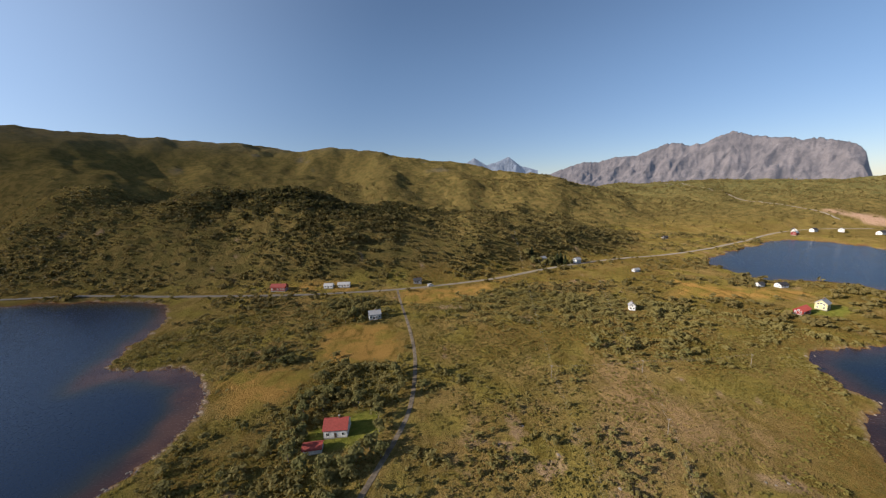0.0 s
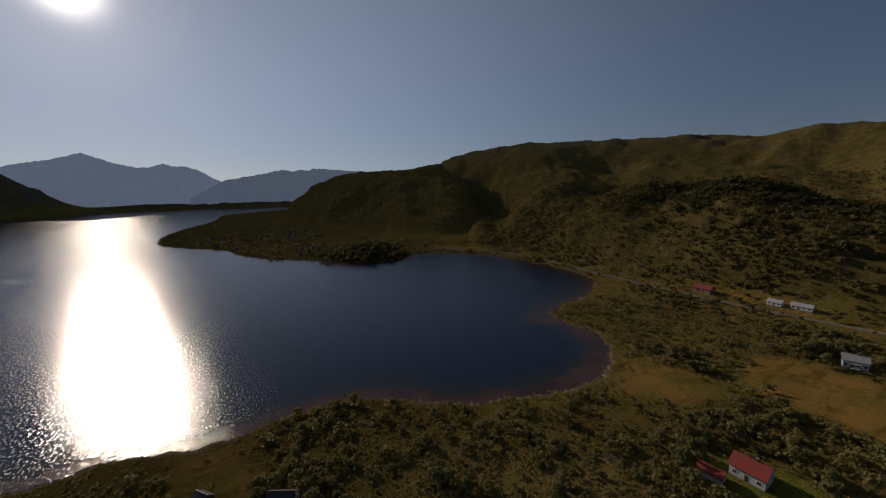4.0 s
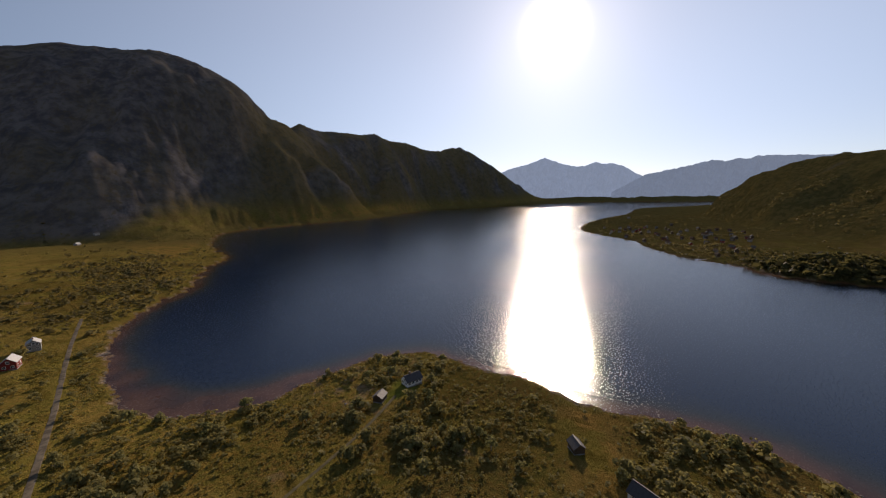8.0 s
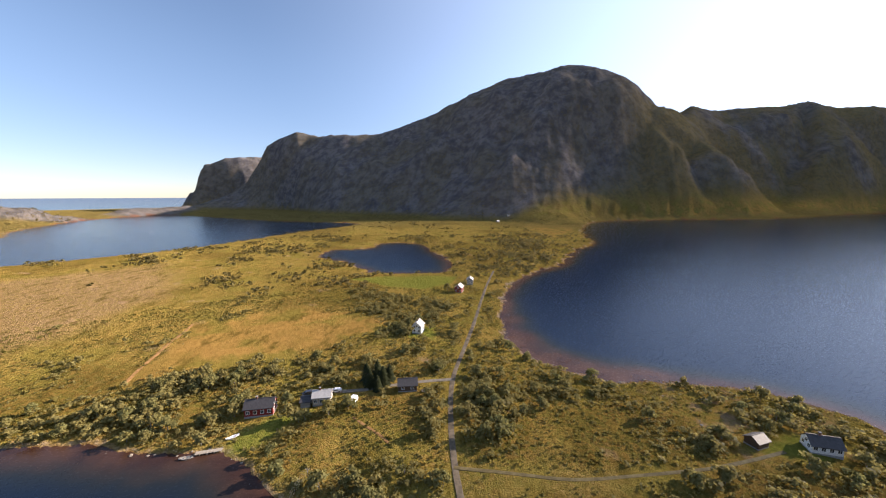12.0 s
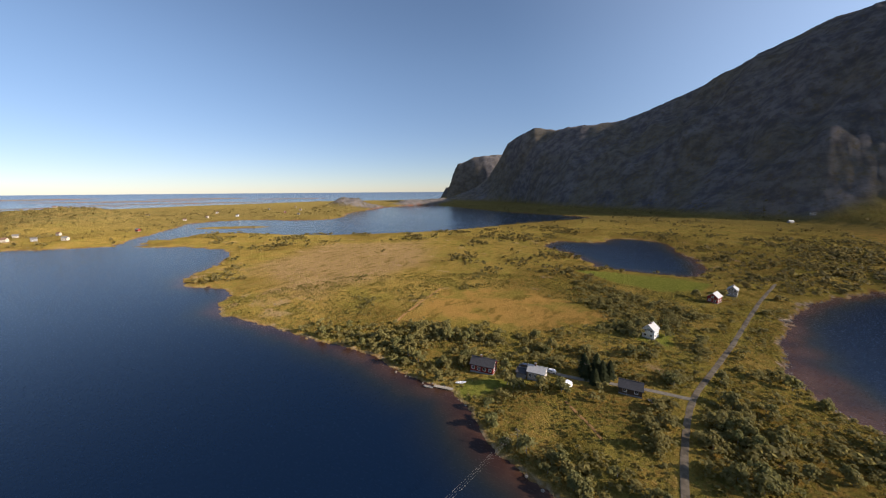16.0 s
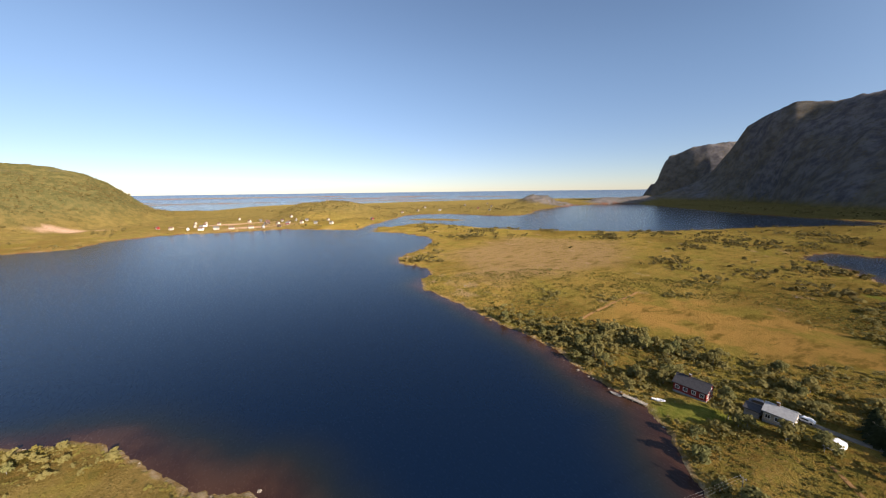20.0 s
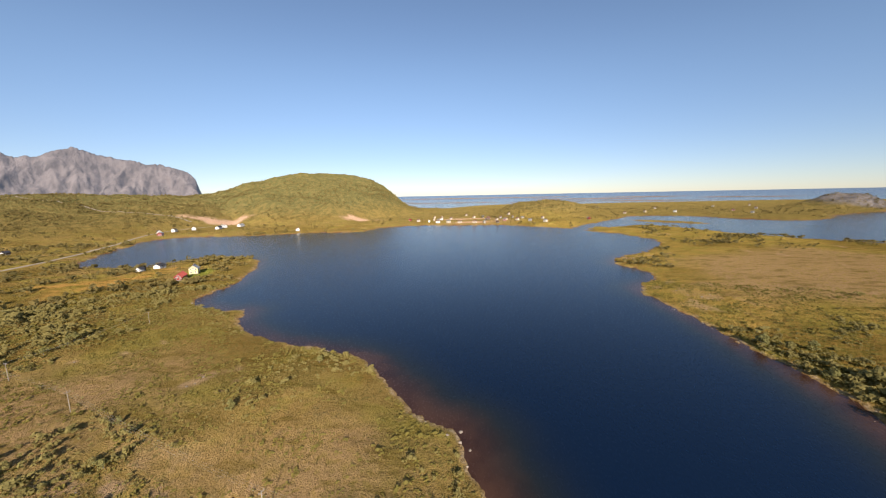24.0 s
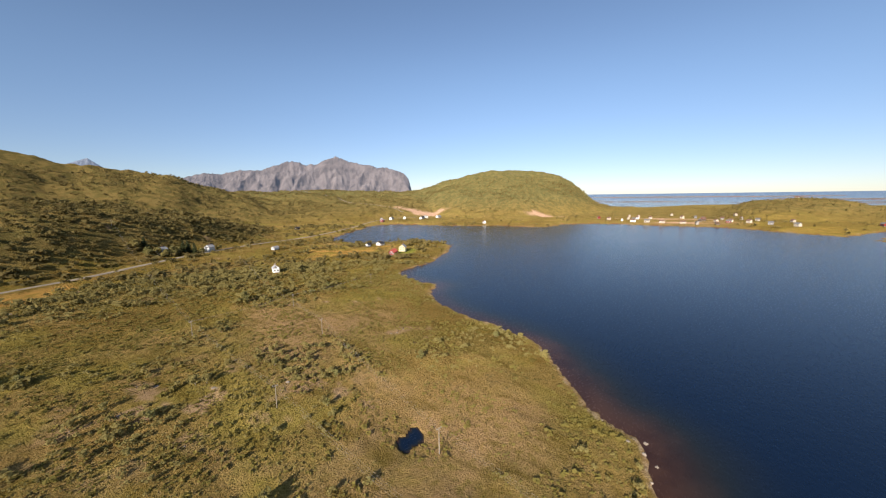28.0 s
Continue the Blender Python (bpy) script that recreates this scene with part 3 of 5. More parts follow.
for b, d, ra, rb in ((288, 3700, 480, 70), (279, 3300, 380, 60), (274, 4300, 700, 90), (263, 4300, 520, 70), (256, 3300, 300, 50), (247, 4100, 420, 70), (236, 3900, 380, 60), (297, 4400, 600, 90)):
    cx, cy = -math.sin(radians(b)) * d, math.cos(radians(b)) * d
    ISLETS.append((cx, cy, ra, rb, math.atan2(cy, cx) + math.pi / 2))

RINGS, SPOKES = 360, 984
ring = np.concatenate([[0.0], np.geomspace(36, 4930, RINGS - 1)])
spoke = np.arange(SPOKES) * (2 * np.pi / SPOKES)
GX, GY = ring[:, None] * np.cos(spoke)[None], ring[:, None] * np.sin(spoke)[None]


def survey(x, y):
    """Height of the land or lake bed, distance to the water, and the ground's cover."""
    r = np.hypot(x, y)
    wobble = np.clip(r / 130, 0.55, 6)
    wx = x + wobble * (2.2 * fbm(x, y, 14, 3, 11) + 1.2 * fbm(x, y, 3.5, 2, 12))
    wy = y + wobble * (2.2 * fbm(x, y, 14, 3, 21) + 1.2 * fbm(x, y, 3.5, 2, 22))
    wet = np.full(x.shape, -500.0)
    for outline in WATERS:
        wet = np.maximum(wet, inside_distance(wx, wy, outline))
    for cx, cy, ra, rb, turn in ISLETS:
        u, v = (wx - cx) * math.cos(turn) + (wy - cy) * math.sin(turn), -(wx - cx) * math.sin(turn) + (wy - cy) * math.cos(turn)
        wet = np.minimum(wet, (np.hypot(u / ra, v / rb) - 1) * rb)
    land = -wet
    road = np.minimum(line_distance(x, y, MAIN_ROAD), line_distance(x, y, SIDE_ROAD))
    for track in (FARM_TRACK, COTTAGE_TRACK):
        road = np.minimum(road, line_distance(x, y, track))
    calm = smooth(road, 3.0, 12.0)
    low = 0.25 + 4.6 * (1 - np.exp(-np.maximum(land, 0) / 38))
    rough = (1.5 * fbm(x, y, 60, 4, 31) + 0.55 * fbm(x, y, 9, 3, 32)) * smooth(land, 0, 25)
    low = low + rough * (0.25 + 0.75 * calm)
    rise = np.zeros(x.shape)
    gully = np.abs(fbm(x, y, 150, 5, 41))
    knob = fbm(x, y, 190, 5, 42)
    for crest in (WEST_HILL, NORTH_FELL, FRONT_HILL, EAST_HILL, NORTH_EAST_RISE, VILLAGE_HILL, FAR_SHORE):
        rise = np.maximum(rise, ridge_height(x, y, crest, 1.9, 0.95 if crest is FRONT_HILL else 1.25))
    tall = smooth(rise, 6, 60)
    for bottom, deep, wide in GULLIES:
        away = line_distance(x + 20 * fbm(x, y, 90, 3, 47), y + 20 * fbm(x, y, 90, 3, 48), [polar(*q) for q in bottom], 260.0)
        rise = rise - deep * np.exp(-(away / wide) ** 2) * smooth(rise, 15, 110)
    rise = rise + tall * (15 * knob - 17 * gully + 8 + 5.0 * fbm(x, y, 48, 4, 43) + 9 * (0.36 - np.abs(fbm(x, y, 85, 4, 45)) * 2))
    for crest in (KNOLL, DARK_KNOLL):
        rise = np.maximum(rise, crest_height(x, y, crest, 1.4, 1.1) * (1 + 0.2 * fbm(x, y, 60, 4, 44)))
    rise = rise * (0.12 + 0.88 * smooth(line_distance(x, y, MAIN_ROAD, 90.0), 8, 62))
    rise = np.maximum(rise, 1.7 * ridge_height(x, y, WOOD_KNOLL, 1.8, 1.2))
    peak, flank = np.zeros(x.shape), np.ones(x.shape)
    warp = 70 * fbm(x, y, 260, 3, 50)
    for crest, top, foot in ((BIG_MOUNTAIN, 1.5, 1.2), (SOUTH_RIDGE, 1.35, 1.2), (SEA_CLIFF, 1.7, 1.0), (SPUR_A, 1.2, 1.1), (SPUR_B, 1.2, 1.1),
                             (SPUR_C, 1.2, 1.1), (SPUR_D, 1.2, 1.1)):
        h, side = (ridge_height if crest in (BIG_MOUNTAIN, SOUTH_RIDGE, SEA_CLIFF) else crest_height)(x, y, crest, top, foot, True)
        h = h * np.clip(land / (380 if crest is SOUTH_RIDGE else 110 if crest is SEA_CLIFF else 300 if crest is BIG_MOUNTAIN else 170), 0, 1)
        peak, flank = np.maximum(peak, h), np.minimum(flank, side)
    bearing = np.arctan2(-x, y)
    flute = np.abs(fbm(bearing * 1700 + warp, r * 0.7 + warp, 240, 5, 51)) * 2
    crag = fbm(x, y, 130, 6, 52)
    stony = smooth(peak, 25, 260)
    middle = smooth(flank, 0.03, 0.25) * (1 - smooth(flank, 0.75, 1.0))
    peak = peak + stony * middle * (24 * (flute - 0.5) + 20 * (np.abs(fbm(bearing * 1700 - warp, r * 0.45, 85, 4, 55)) * 2 - 0.4) + 30 * crag + 60 * (0.42 - np.abs(fbm(x + warp, y, 330, 4, 54)) * 2)) + stony * (7 * fbm(x, y, 34, 4, 53) + 4)
    height = low + rise * np.clip(land / 170, 0, 1) ** 0.8 + np.maximum(peak, 0) * np.clip(land / 60, 0, 1)
    bed = -(0.10 + (0.055 + 0.022 * fbm(x, y, 45, 3, 69)) * wet + 0.0022 * wet ** 2)
    for cx, cy, ra, lift in SHOALS:
        bed = bed + (0.15 - bed) * lift * np.exp(-((x - cx) ** 2 + (y - cy) ** 2) / ra ** 2)
    bed = np.minimum(bed, -0.12) - 2.5 * (np.hypot(x - 62, y - 55) < 12)
    z = np.where(land > 0, height, np.maximum(bed, -14))
    z = z + 66 * np.clip((r - 3300) / 1630, 0, 1) ** 1.6
    cover = {}
    soft = 1.6 * fbm(x, y, 5, 3, 61) + 2.5 * fbm(x, y, 18, 2, 62)
    for name, outlines, edge in (("dry", HAY, 7), ("lawn", GREEN, 1.5), ("bog", BOG, 22)):
        v = np.zeros(x.shape)
        for outline in outlines:
            v = np.maximum(v, smooth(inside_distance(x, y, outline, 40) + soft * (edge / 4), -edge, edge))
        cover[name] = v
    foot = smooth(peak, 2, 30) * (1 - smooth(land + 30 * fbm(x, y, 60, 3, 74), 70, 170)) * (1 - smooth(np.mod(np.degrees(bearing), 360), 144, 151)) * (r > 900)
    cover["dry"] = np.maximum.reduce([cover["dry"], 0.9 * foot, 0.8 * smooth(r, 4100, 4300) * (x < -2000)])
    cover["meadow"] = smooth(-y + 9 * fbm(x, y, 30, 3, 68), 62, 120) * (1 - smooth(rise + peak, 8, 40)) * (r < 1300)
    cover["beach"] = smooth(land, -0.8, 0.1) * (1 - smooth(land + 0.35 * soft, 0.5, 1.7)) * (r < 1500) * (np.hypot(x - 62, y - 55) > 16) * np.where(x > -10, 0.45, 1.0)
    cover["bed"] = smooth(-land, 0.1, 1.0)
    # on the shaded bearings dark rock tone runs to the foot, painting shade
    shady = smooth(np.mod(np.degrees(bearing), 360), 158, 168)
    steep = smooth(peak, 45 - 43 * shady, 150 - 125 * shady) * (0.72 + 0.28 * smooth(crag - flute * 0.5, -0.6, 0.1))
    outcrop = smooth(fbm(x, y, 15, 4, 63), 0.54, 0.66) * (land > 6) * (r < 700) * 0.7
    for cx, cy, ra in ((-125, -130, 26), (-138, -120, 20), (268, -137, 20), (222, -142, 18), (380, -168, 25), (30, 120, 25), (55, 85, 18)):
        outcrop = np.maximum(outcrop, 0.9 * smooth(fbm(x, y, 7, 3, 67), 0.12, 0.3) * np.exp(-((x - cx) ** 2 + (y - cy) ** 2) / ra ** 2) * (land > 2))
    moor_top = smooth(rise, 200, 290) * 0.3 + 0.4 * smooth(fbm(x, y, 70, 5, 64), 0.38, 0.55) * smooth(rise, 90, 190)
    sunny = np.mod(np.degrees(bearing), 360)
    steep = steep * (1 - 0.62 * (1 - smooth(sunny, 147, 155)) * smooth(fbm(x, y, 110, 4, 66), -0.45, 0.2))
    knoll = smooth(crest_height(x, y, KNOLL) + crest_height(x, y, DARK_KNOLL), 12, 35)
    # beyond x 2300 the grey rock tone on flats and islets paints in haze
    cover["rock_haze_shade"] = np.clip(np.maximum.reduce([steep, moor_top, knoll * 0.9, 0.8 * smooth(x, 2300, 2700) * (rise < 8)]), 0, 1)
    scar = np.zeros(x.shape)
    for cx, cy, ra, rb, turn in ((850, 690, 75, 26, -0.9), (960, 335, 52, 24, -1.1), (985, 40, 90, 18, -1.3), (880, 5, 60, 14, -1.4)):
        u, v = (x - cx) * math.cos(turn) + (y - cy) * math.sin(turn), -(x - cx) * math.sin(turn) + (y - cy) * math.cos(turn)
        scar = np.maximum(scar, 1 - smooth(np.hypot(u / ra, v / rb) + 0.8 * fbm(x, y, 26, 4, 65), 0.6, 1.1))
    cover["scree"] = np.maximum(scar, 0.62 * outcrop * (1 - cover["dry"]) * (1 - cover["lawn"]))
    wood = smooth(fbm(x, y, 75, 4, 71) + 0.35 * smooth(rise, 10, 60) - 0.6 * smooth(rise, 120, 200), -0.02, 0.3)
    cover["scrub"] = smooth(rise, 3, 24) * (1 - 0.6 * smooth(rise, 190, 280)) * (1 - scar)
    # past 760 m the muted scrub tone also stands in for haze
    cover["scrub"] = np.maximum(cover["scrub"], 0.75 * smooth(r + 120 * fbm(x, y, 140, 3, 73), 760, 1150) * (1 - smooth(peak, 5, 40)))
    cover["scrub"] = np.maximum(cover["scrub"], 0.85 * smooth(peak, 25, 110))
    cover["fell"] = smooth(np.maximum(ridge_height(x, y, EAST_HILL, 1.9, 1.25), 0.6 * ridge_height(x, y, NORTH_EAST_RISE, 1.9, 1.25)), 10, 48) * (1 - scar)
    cover["wood"] = wood * (land > 4) * (1 - cover["dry"]) * (1 - cover["lawn"]) * (1 - 0.8 * cover["bog"]) * (1 - smooth(peak, 20, 90)) * smooth(road, 3, 7)
    return z, land, road, cover, rise, peak


SURVEY = survey(GX, GY)
GZ, LAND, ROADS, COVER, RISE, PEAK = SURVEY


def lookup(table, x, y):
    """The value of a table of the ground's grid at places between its points."""
    x, y = np.asarray(x, float), np.asarray(y, float)
    r, a = np.clip(np.hypot(x, y), 0, 4900), np.mod(np.arctan2(y, x), 2 * np.pi) / (2 * np.pi) * SPOKES
    i = np.clip(np.searchsorted(ring, r) - 1, 0, RINGS - 2)
    f, j = (r - ring[i]) / (ring[i + 1] - ring[i]), np.floor(a).astype(int)
    g, j, k = a - j, j % SPOKES, (j + 1) % SPOKES
    return (table[i, j] * (1 - g) + table[i, k] * g) * (1 - f) + (table[i + 1, j] * (1 - g) + table[i + 1, k] * g) * f


def ground(x, y):
    return float(lookup(GZ, x, y))


# ---------------------------------------------------------------- meshes
def quick_mesh(name, verts, faces, material, flat=True, values=None):
    """A mesh from arrays; all faces have as many corners as the array has columns."""
    verts, faces = np.ascontiguousarray(verts, np.float32), np.ascontiguousarray(faces, np.int32)
    me = bpy.data.meshes.new(name)
    me.vertices.add(len(verts))
    me.vertices.foreach_set("co", verts.ravel())
    me.loops.add(faces.size)
    me.loops.foreach_set("vertex_index", faces.ravel())
    me.polygons.add(len(faces))
    me.polygons.foreach_set("loop_start", np.arange(len(faces), dtype=np.int32) * faces.shape[1])
    me.polygons.foreach_set("use_smooth", np.full(len(faces), not flat))
    for key, value in (values or {}).items():
        layer = me.attributes.new(key, "FLOAT", "POINT")
        layer.data.foreach_set("value", np.ascontiguousarray(value, np.float32).ravel())
    me.materials.append(material)
    me.update(calc_edges=True)
    me.validate()
    return me


index = np.arange(RINGS * SPOKES).reshape(RINGS, SPOKES)
QUADS = np.stack([index[:-1], index[1:], np.roll(index, -1, 1)[1:], np.roll(index, -1, 1)[:-1]], -1).reshape(-1, 4)
QUADS = QUADS[SPOKES:]
cap = SPOKES + np.arange(SPOKES)
verts = np.stack([GX, GY, GZ], -1).reshape(-1, 3)
# the innermost ring closes with four-sided pieces
inner = np.stack([cap[0::2], np.roll(cap, -1)[0::2], np.roll(cap, -2)[0::2], np.zeros(SPOKES // 2, int)], -1)
terrain = new("ground", quick_mesh("ground", verts, np.concatenate([QUADS, inner]), GROUND, False, COVER))
tagged(terrain, "autumn heath and grass land with hills and rocky mountains", "ground", kind="structure")

depth = np.clip(1 - np.exp(np.minimum(GZ, 0) / 1.5), 0, 1)
wr, wa = np.geomspace(36, 4930, 230), np.arange(640) * (2 * np.pi / 640)
WX, WY = wr[:, None] * np.cos(wa)[None], wr[:, None] * np.sin(wa)[None]
wi = np.arange(WX.size).reshape(WX.shape)
wq = np.stack([wi[:-1], wi[1:], np.roll(wi, -1, 1)[1:], np.roll(wi, -1, 1)[:-1]], -1).reshape(-1, 4)
wet_quads = wq[(lookup(LAND, WX, WY).ravel()[wq] < 14).any(1)]
used, faces = np.unique(wet_quads, return_inverse=True)
lift = 66 * np.clip((np.hypot(WX, WY) - 3300) / 1630, 0, 1) ** 1.6
wv = np.stack([WX, WY, lift], -1).reshape(-1, 3)[used]
water = new("water", quick_mesh("water", wv, faces.reshape(-1, 4), WATER, False, {"depth": lookup(depth, WX, WY).ravel()[used]}))
tagged(water, "calm dark blue lake and fjord water with ripples", "water", kind="structure")


def ribbon(name, line, width, material, label, lift=0.12, step=4.0):
    p = np.array(line, float)
    for _ in range(2):
        mid = np.stack([p[:-1] * 0.75 + p[1:] * 0.25, p[:-1] * 0.25 + p[1:] * 0.75], 1).reshape(-1, 2)
        p = np.concatenate([p[:1], mid, p[-1:]])
    seg = np.hypot(*np.diff(p, axis=0).T)
    s = np.concatenate([[0], np.cumsum(seg)])
    u = np.arange(0, s[-1], step)
    c = np.stack([np.interp(u, s, p[:, 0]), np.interp(u, s, p[:, 1])], -1)
    d = np.gradient(c, axis=0)
    n = np.stack([-d[:, 1], d[:, 0]], -1) / np.linalg.norm(d, axis=1, keepdims=True)
    z = lookup(GZ, c[:, 0], c[:, 1])
    for side in (-0.5, 0.5):
        e = c + n * width * side
        z = np.maximum(z, lookup(GZ, e[:, 0], e[:, 1]))
    z = np.convolve(np.pad(z, 3, mode="edge"), np.ones(7) / 7, "valid")
    z = np.maximum(z, lookup(GZ, c[:, 0], c[:, 1])) + lift
    rows = []
    for side, drop in ((-0.62, -0.35), (-0.5, 0.0), (0.0, 0.04), (0.5, 0.0), (0.62, -0.35)):
        edge = 1 + (0.05 * np.sin(u * 0.7 + side * 9) + 0.16 * fbm(u, u * 0 + side * 40, 9, 3, 97)) * (abs(side) > 0.1)
        e = c + n * (width * side * edge)[:, None]
        rows.append(np.column_stack([e, z + drop]))
    k = len(c)
    v = np.concatenate(rows)
    f = [np.stack([np.arange(k - 1) + a * k, np.arange(k - 1) + (a + 1) * k, np.arange(1, k) + (a + 1) * k, np.arange(1, k) + a * k], -1) for a in range(4)]
    ob = new(name, quick_mesh(name, v, np.concatenate(f), material, True))
    return tagged(ob, label, "road", kind="structure")


ribbon("road_main", MAIN_ROAD, 5.2, ROAD, "grey asphalt country road along the foot of the hill", 0.1)
ribbon("road_side", SIDE_ROAD, 2.0, LANE, "narrow patched asphalt lane across the heath", 0.07)
ribbon("track_farm", FARM_TRACK, 2.2, GRAVEL, "short gravel drive to the lakeside houses")
ribbon("track_cottage", COTTAGE_TRACK, 1.3, TRACK, "worn grassy gravel track to a white cottage", 0.04)
ribbon("track_ditch", DITCH, 1.1, SOIL, "narrow strip of bare orange soil in the grass", 0.06, 2.0)
ribbon("track_boundary", BOUNDARY, 1.6, SOIL, "trodden orange path along the hay field", 0.06, 3.0)
ribbon("track_hill", HILL_TRACK, 3.6, GRAVEL, "pale gravel road on the far rise", 0.8, 12.0)


# far ranges, beyond the reach of the ground sheet
def far_range(name, crest, distance, depth_m, eye, material, label, seed, jagged=1.0):
    b = np.array([c[0] for c in crest], float)
    e = np.array([c[1] for c in crest], float)
    n, rows = 320, 40
    bb = np.linspace(b[0], b[-1], n)
    top = eye + distance * np.tan(np.radians(np.interp(bb, b[::-1], e[::-1]) if b[0] > b[-1] else np.interp(bb, b, e)))
    top = top + jagged * (12 * fbm(bb * 9, bb * 0, 7, 4, seed) - 26 * np.abs(fbm(bb * 9, bb * 0, 4.0, 5, seed + 3)) + 7)
    vs = []
    arc = np.radians(bb) * distance
    for k in range(rows):
        f = k / (rows - 1)
        bell = np.sin(np.pi * f) ** 0.8
        across = 0 * arc + depth_m * f
        relief = 0.55 * fbm(arc + 60 * fbm(arc, across, 140, 3, seed + 5), across * 1.6, 190, 5, seed + 7) + 1.1 * (0.45 - np.abs(fbm(arc + 0.5 * across, across * 0.5, 330, 4, seed + 13)) * 2)
        z = -30 + (top + 30) * (f ** 1.15 + 0.20 * relief * bell)
        d = distance - depth_m * (1 - f) + 90 * fbm(arc, across, 120, 4, seed + 9) * bell
        vs.append(np.column_stack([-np.sin(np.radians(bb)) * d, np.cos(np.radians(bb)) * d, z]))
    vs.append(vs[-1] * np.array([1.03, 1.03, 0]) + np.array([0, 0, -30]))
    v = np.concatenate(vs)
    i = np.arange((rows + 1) * n).reshape(rows + 1, n)
    q = np.stack([i[:-1, :-1], i[:-1, 1:], i[1:, 1:], i[1:, :-1]], -1).reshape(-1, 4)
    return tagged(new(name, quick_mesh(name, v, q, material, False)), label, "mountain", kind="structure")


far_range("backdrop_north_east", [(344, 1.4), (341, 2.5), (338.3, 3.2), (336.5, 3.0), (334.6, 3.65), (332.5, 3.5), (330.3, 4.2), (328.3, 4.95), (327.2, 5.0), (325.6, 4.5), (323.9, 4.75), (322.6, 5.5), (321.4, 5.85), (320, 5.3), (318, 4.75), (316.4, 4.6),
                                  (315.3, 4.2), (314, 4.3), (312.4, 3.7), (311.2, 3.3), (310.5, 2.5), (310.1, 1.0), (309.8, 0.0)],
          4700, 420, 85, FAR_NE, "grey rocky mountain massif across the sea with a faint painted haze", 101)
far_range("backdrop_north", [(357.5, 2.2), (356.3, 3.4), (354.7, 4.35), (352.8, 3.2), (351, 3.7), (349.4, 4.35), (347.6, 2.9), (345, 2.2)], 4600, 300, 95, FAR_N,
          "far twin peaks above the fell with blue haze painted in", 111, 0.3)
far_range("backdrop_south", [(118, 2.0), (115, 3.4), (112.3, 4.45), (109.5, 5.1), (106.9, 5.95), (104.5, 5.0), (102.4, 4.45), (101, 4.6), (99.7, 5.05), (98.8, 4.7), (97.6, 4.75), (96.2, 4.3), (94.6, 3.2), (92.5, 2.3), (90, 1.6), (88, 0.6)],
          4880, 300, 92, FAR_S, "mountains beyond the fjord with blue haze painted in", 121, 0.5)
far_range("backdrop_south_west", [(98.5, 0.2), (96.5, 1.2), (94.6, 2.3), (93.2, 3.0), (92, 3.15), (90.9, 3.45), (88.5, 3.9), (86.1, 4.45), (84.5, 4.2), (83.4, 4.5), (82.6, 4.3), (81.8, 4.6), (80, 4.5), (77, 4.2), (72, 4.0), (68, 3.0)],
          4720, 260, 92, FAR_SW, "nearer mountain ridge beyond the fjord with grey blue haze painted in", 131, 0.5)


# ---------------------------------------------------------------- things: helpers
def part(name, bm, material, parent=None, label=""):
    me = bpy.data.meshes.new(name)
    bm.to_mesh(me)
    bm.free()
    me.materials.append(material)
    ob = new(name, me)
    if parent is not None:
        ob.parent = parent
    if label:
        ob["label"] = label
    return ob


def shared(name, me, parent, at=(0, 0, 0), turn=0.0, scale=(1, 1, 1)):
    ob = new(name, me)
    ob.parent = parent
    ob.location, ob.rotation_euler, ob.scale = at, (0, 0, turn), scale
    return ob


def box(bm, size, at=(0, 0, 0), turn=0.0, bevel=0.0):
    made = bmesh.ops.create_cube(bm, size=1.0, matrix=Matrix.Translation(at) @ Matrix.Rotation(turn, 4, "Z") @ Matrix.Diagonal((*size, 1)))
    if bevel:
        edges = {e for v in made["verts"] for e in v.link_edges}
        bmesh.ops.bevel(bm, geom=list(edges), offset=bevel, segments=1, affect="EDGES")
    return bm


def rod(bm, a, b, ra, rb, sides=6):
    a, b = Vector(a), Vector(b)
    d = b - a
    m = Matrix.Translation((a + b) / 2) @ d.to_track_quat("Z", "Y").to_matrix().to_4x4()
    bmesh.ops.create_cone(bm, cap_ends=True, segments=sides, radius1=ra, radius2=rb, depth=d.length, matrix=m)
    return bm


def prism(bm, outline, low, high):
    """An upright block from an outline in the x-z plane, between two y."""
    a = [bm.verts.new((x, low, z)) for x, z in outline]
    b = [bm.verts.new((x, high, z)) for x, z in outline]
    bm.faces.new(a)
    bm.faces.new(b[::-1])
    for i in range(len(a)):
        j = (i + 1) % len(a)
        bm.faces.new((a[j], a[i], b[i], b[j]))
    bmesh.ops.recalc_face_normals(bm, faces=bm.faces)
    return bm


def empty(name, x, y, heading, z=None):
    ob = new(name)
    ob.location = (x, y, ground(x, y) if z is None else z)
    ob.rotation_euler = (0, 0, radians(heading))
    return ob


def mesh_of(bm, name, material):
    me = bpy.data.meshes.new(name)
    bm.to_mesh(me)
    bm.free()
    me.materials.append(material)
    return me


def window_frame_bm(w, h):
    bm = bmesh.new()
    t = 0.14
    box(bm, (w + 2 * t, 0.10, t), (0, 0, h / 2 + t / 2))
    box(bm, (w + 2 * t, 0.10, t), (0, 0, -h / 2 - t / 2))
    box(bm, (t, 0.10, h), (-w / 2 - t / 2, 0, 0))
    box(bm, (t, 0.10, h), (w / 2 + t / 2, 0, 0))
    box(bm, (0.07, 0.08, h), (0, 0, 0))
    return bm


FRAME_MESH = mesh_of(window_frame_bm(1.1, 1.2), "window_frame", TRIM)
PANE_MESH = mesh_of(box(bmesh.new(), (1.1, 0.05, 1.2)), "pane", PANE)
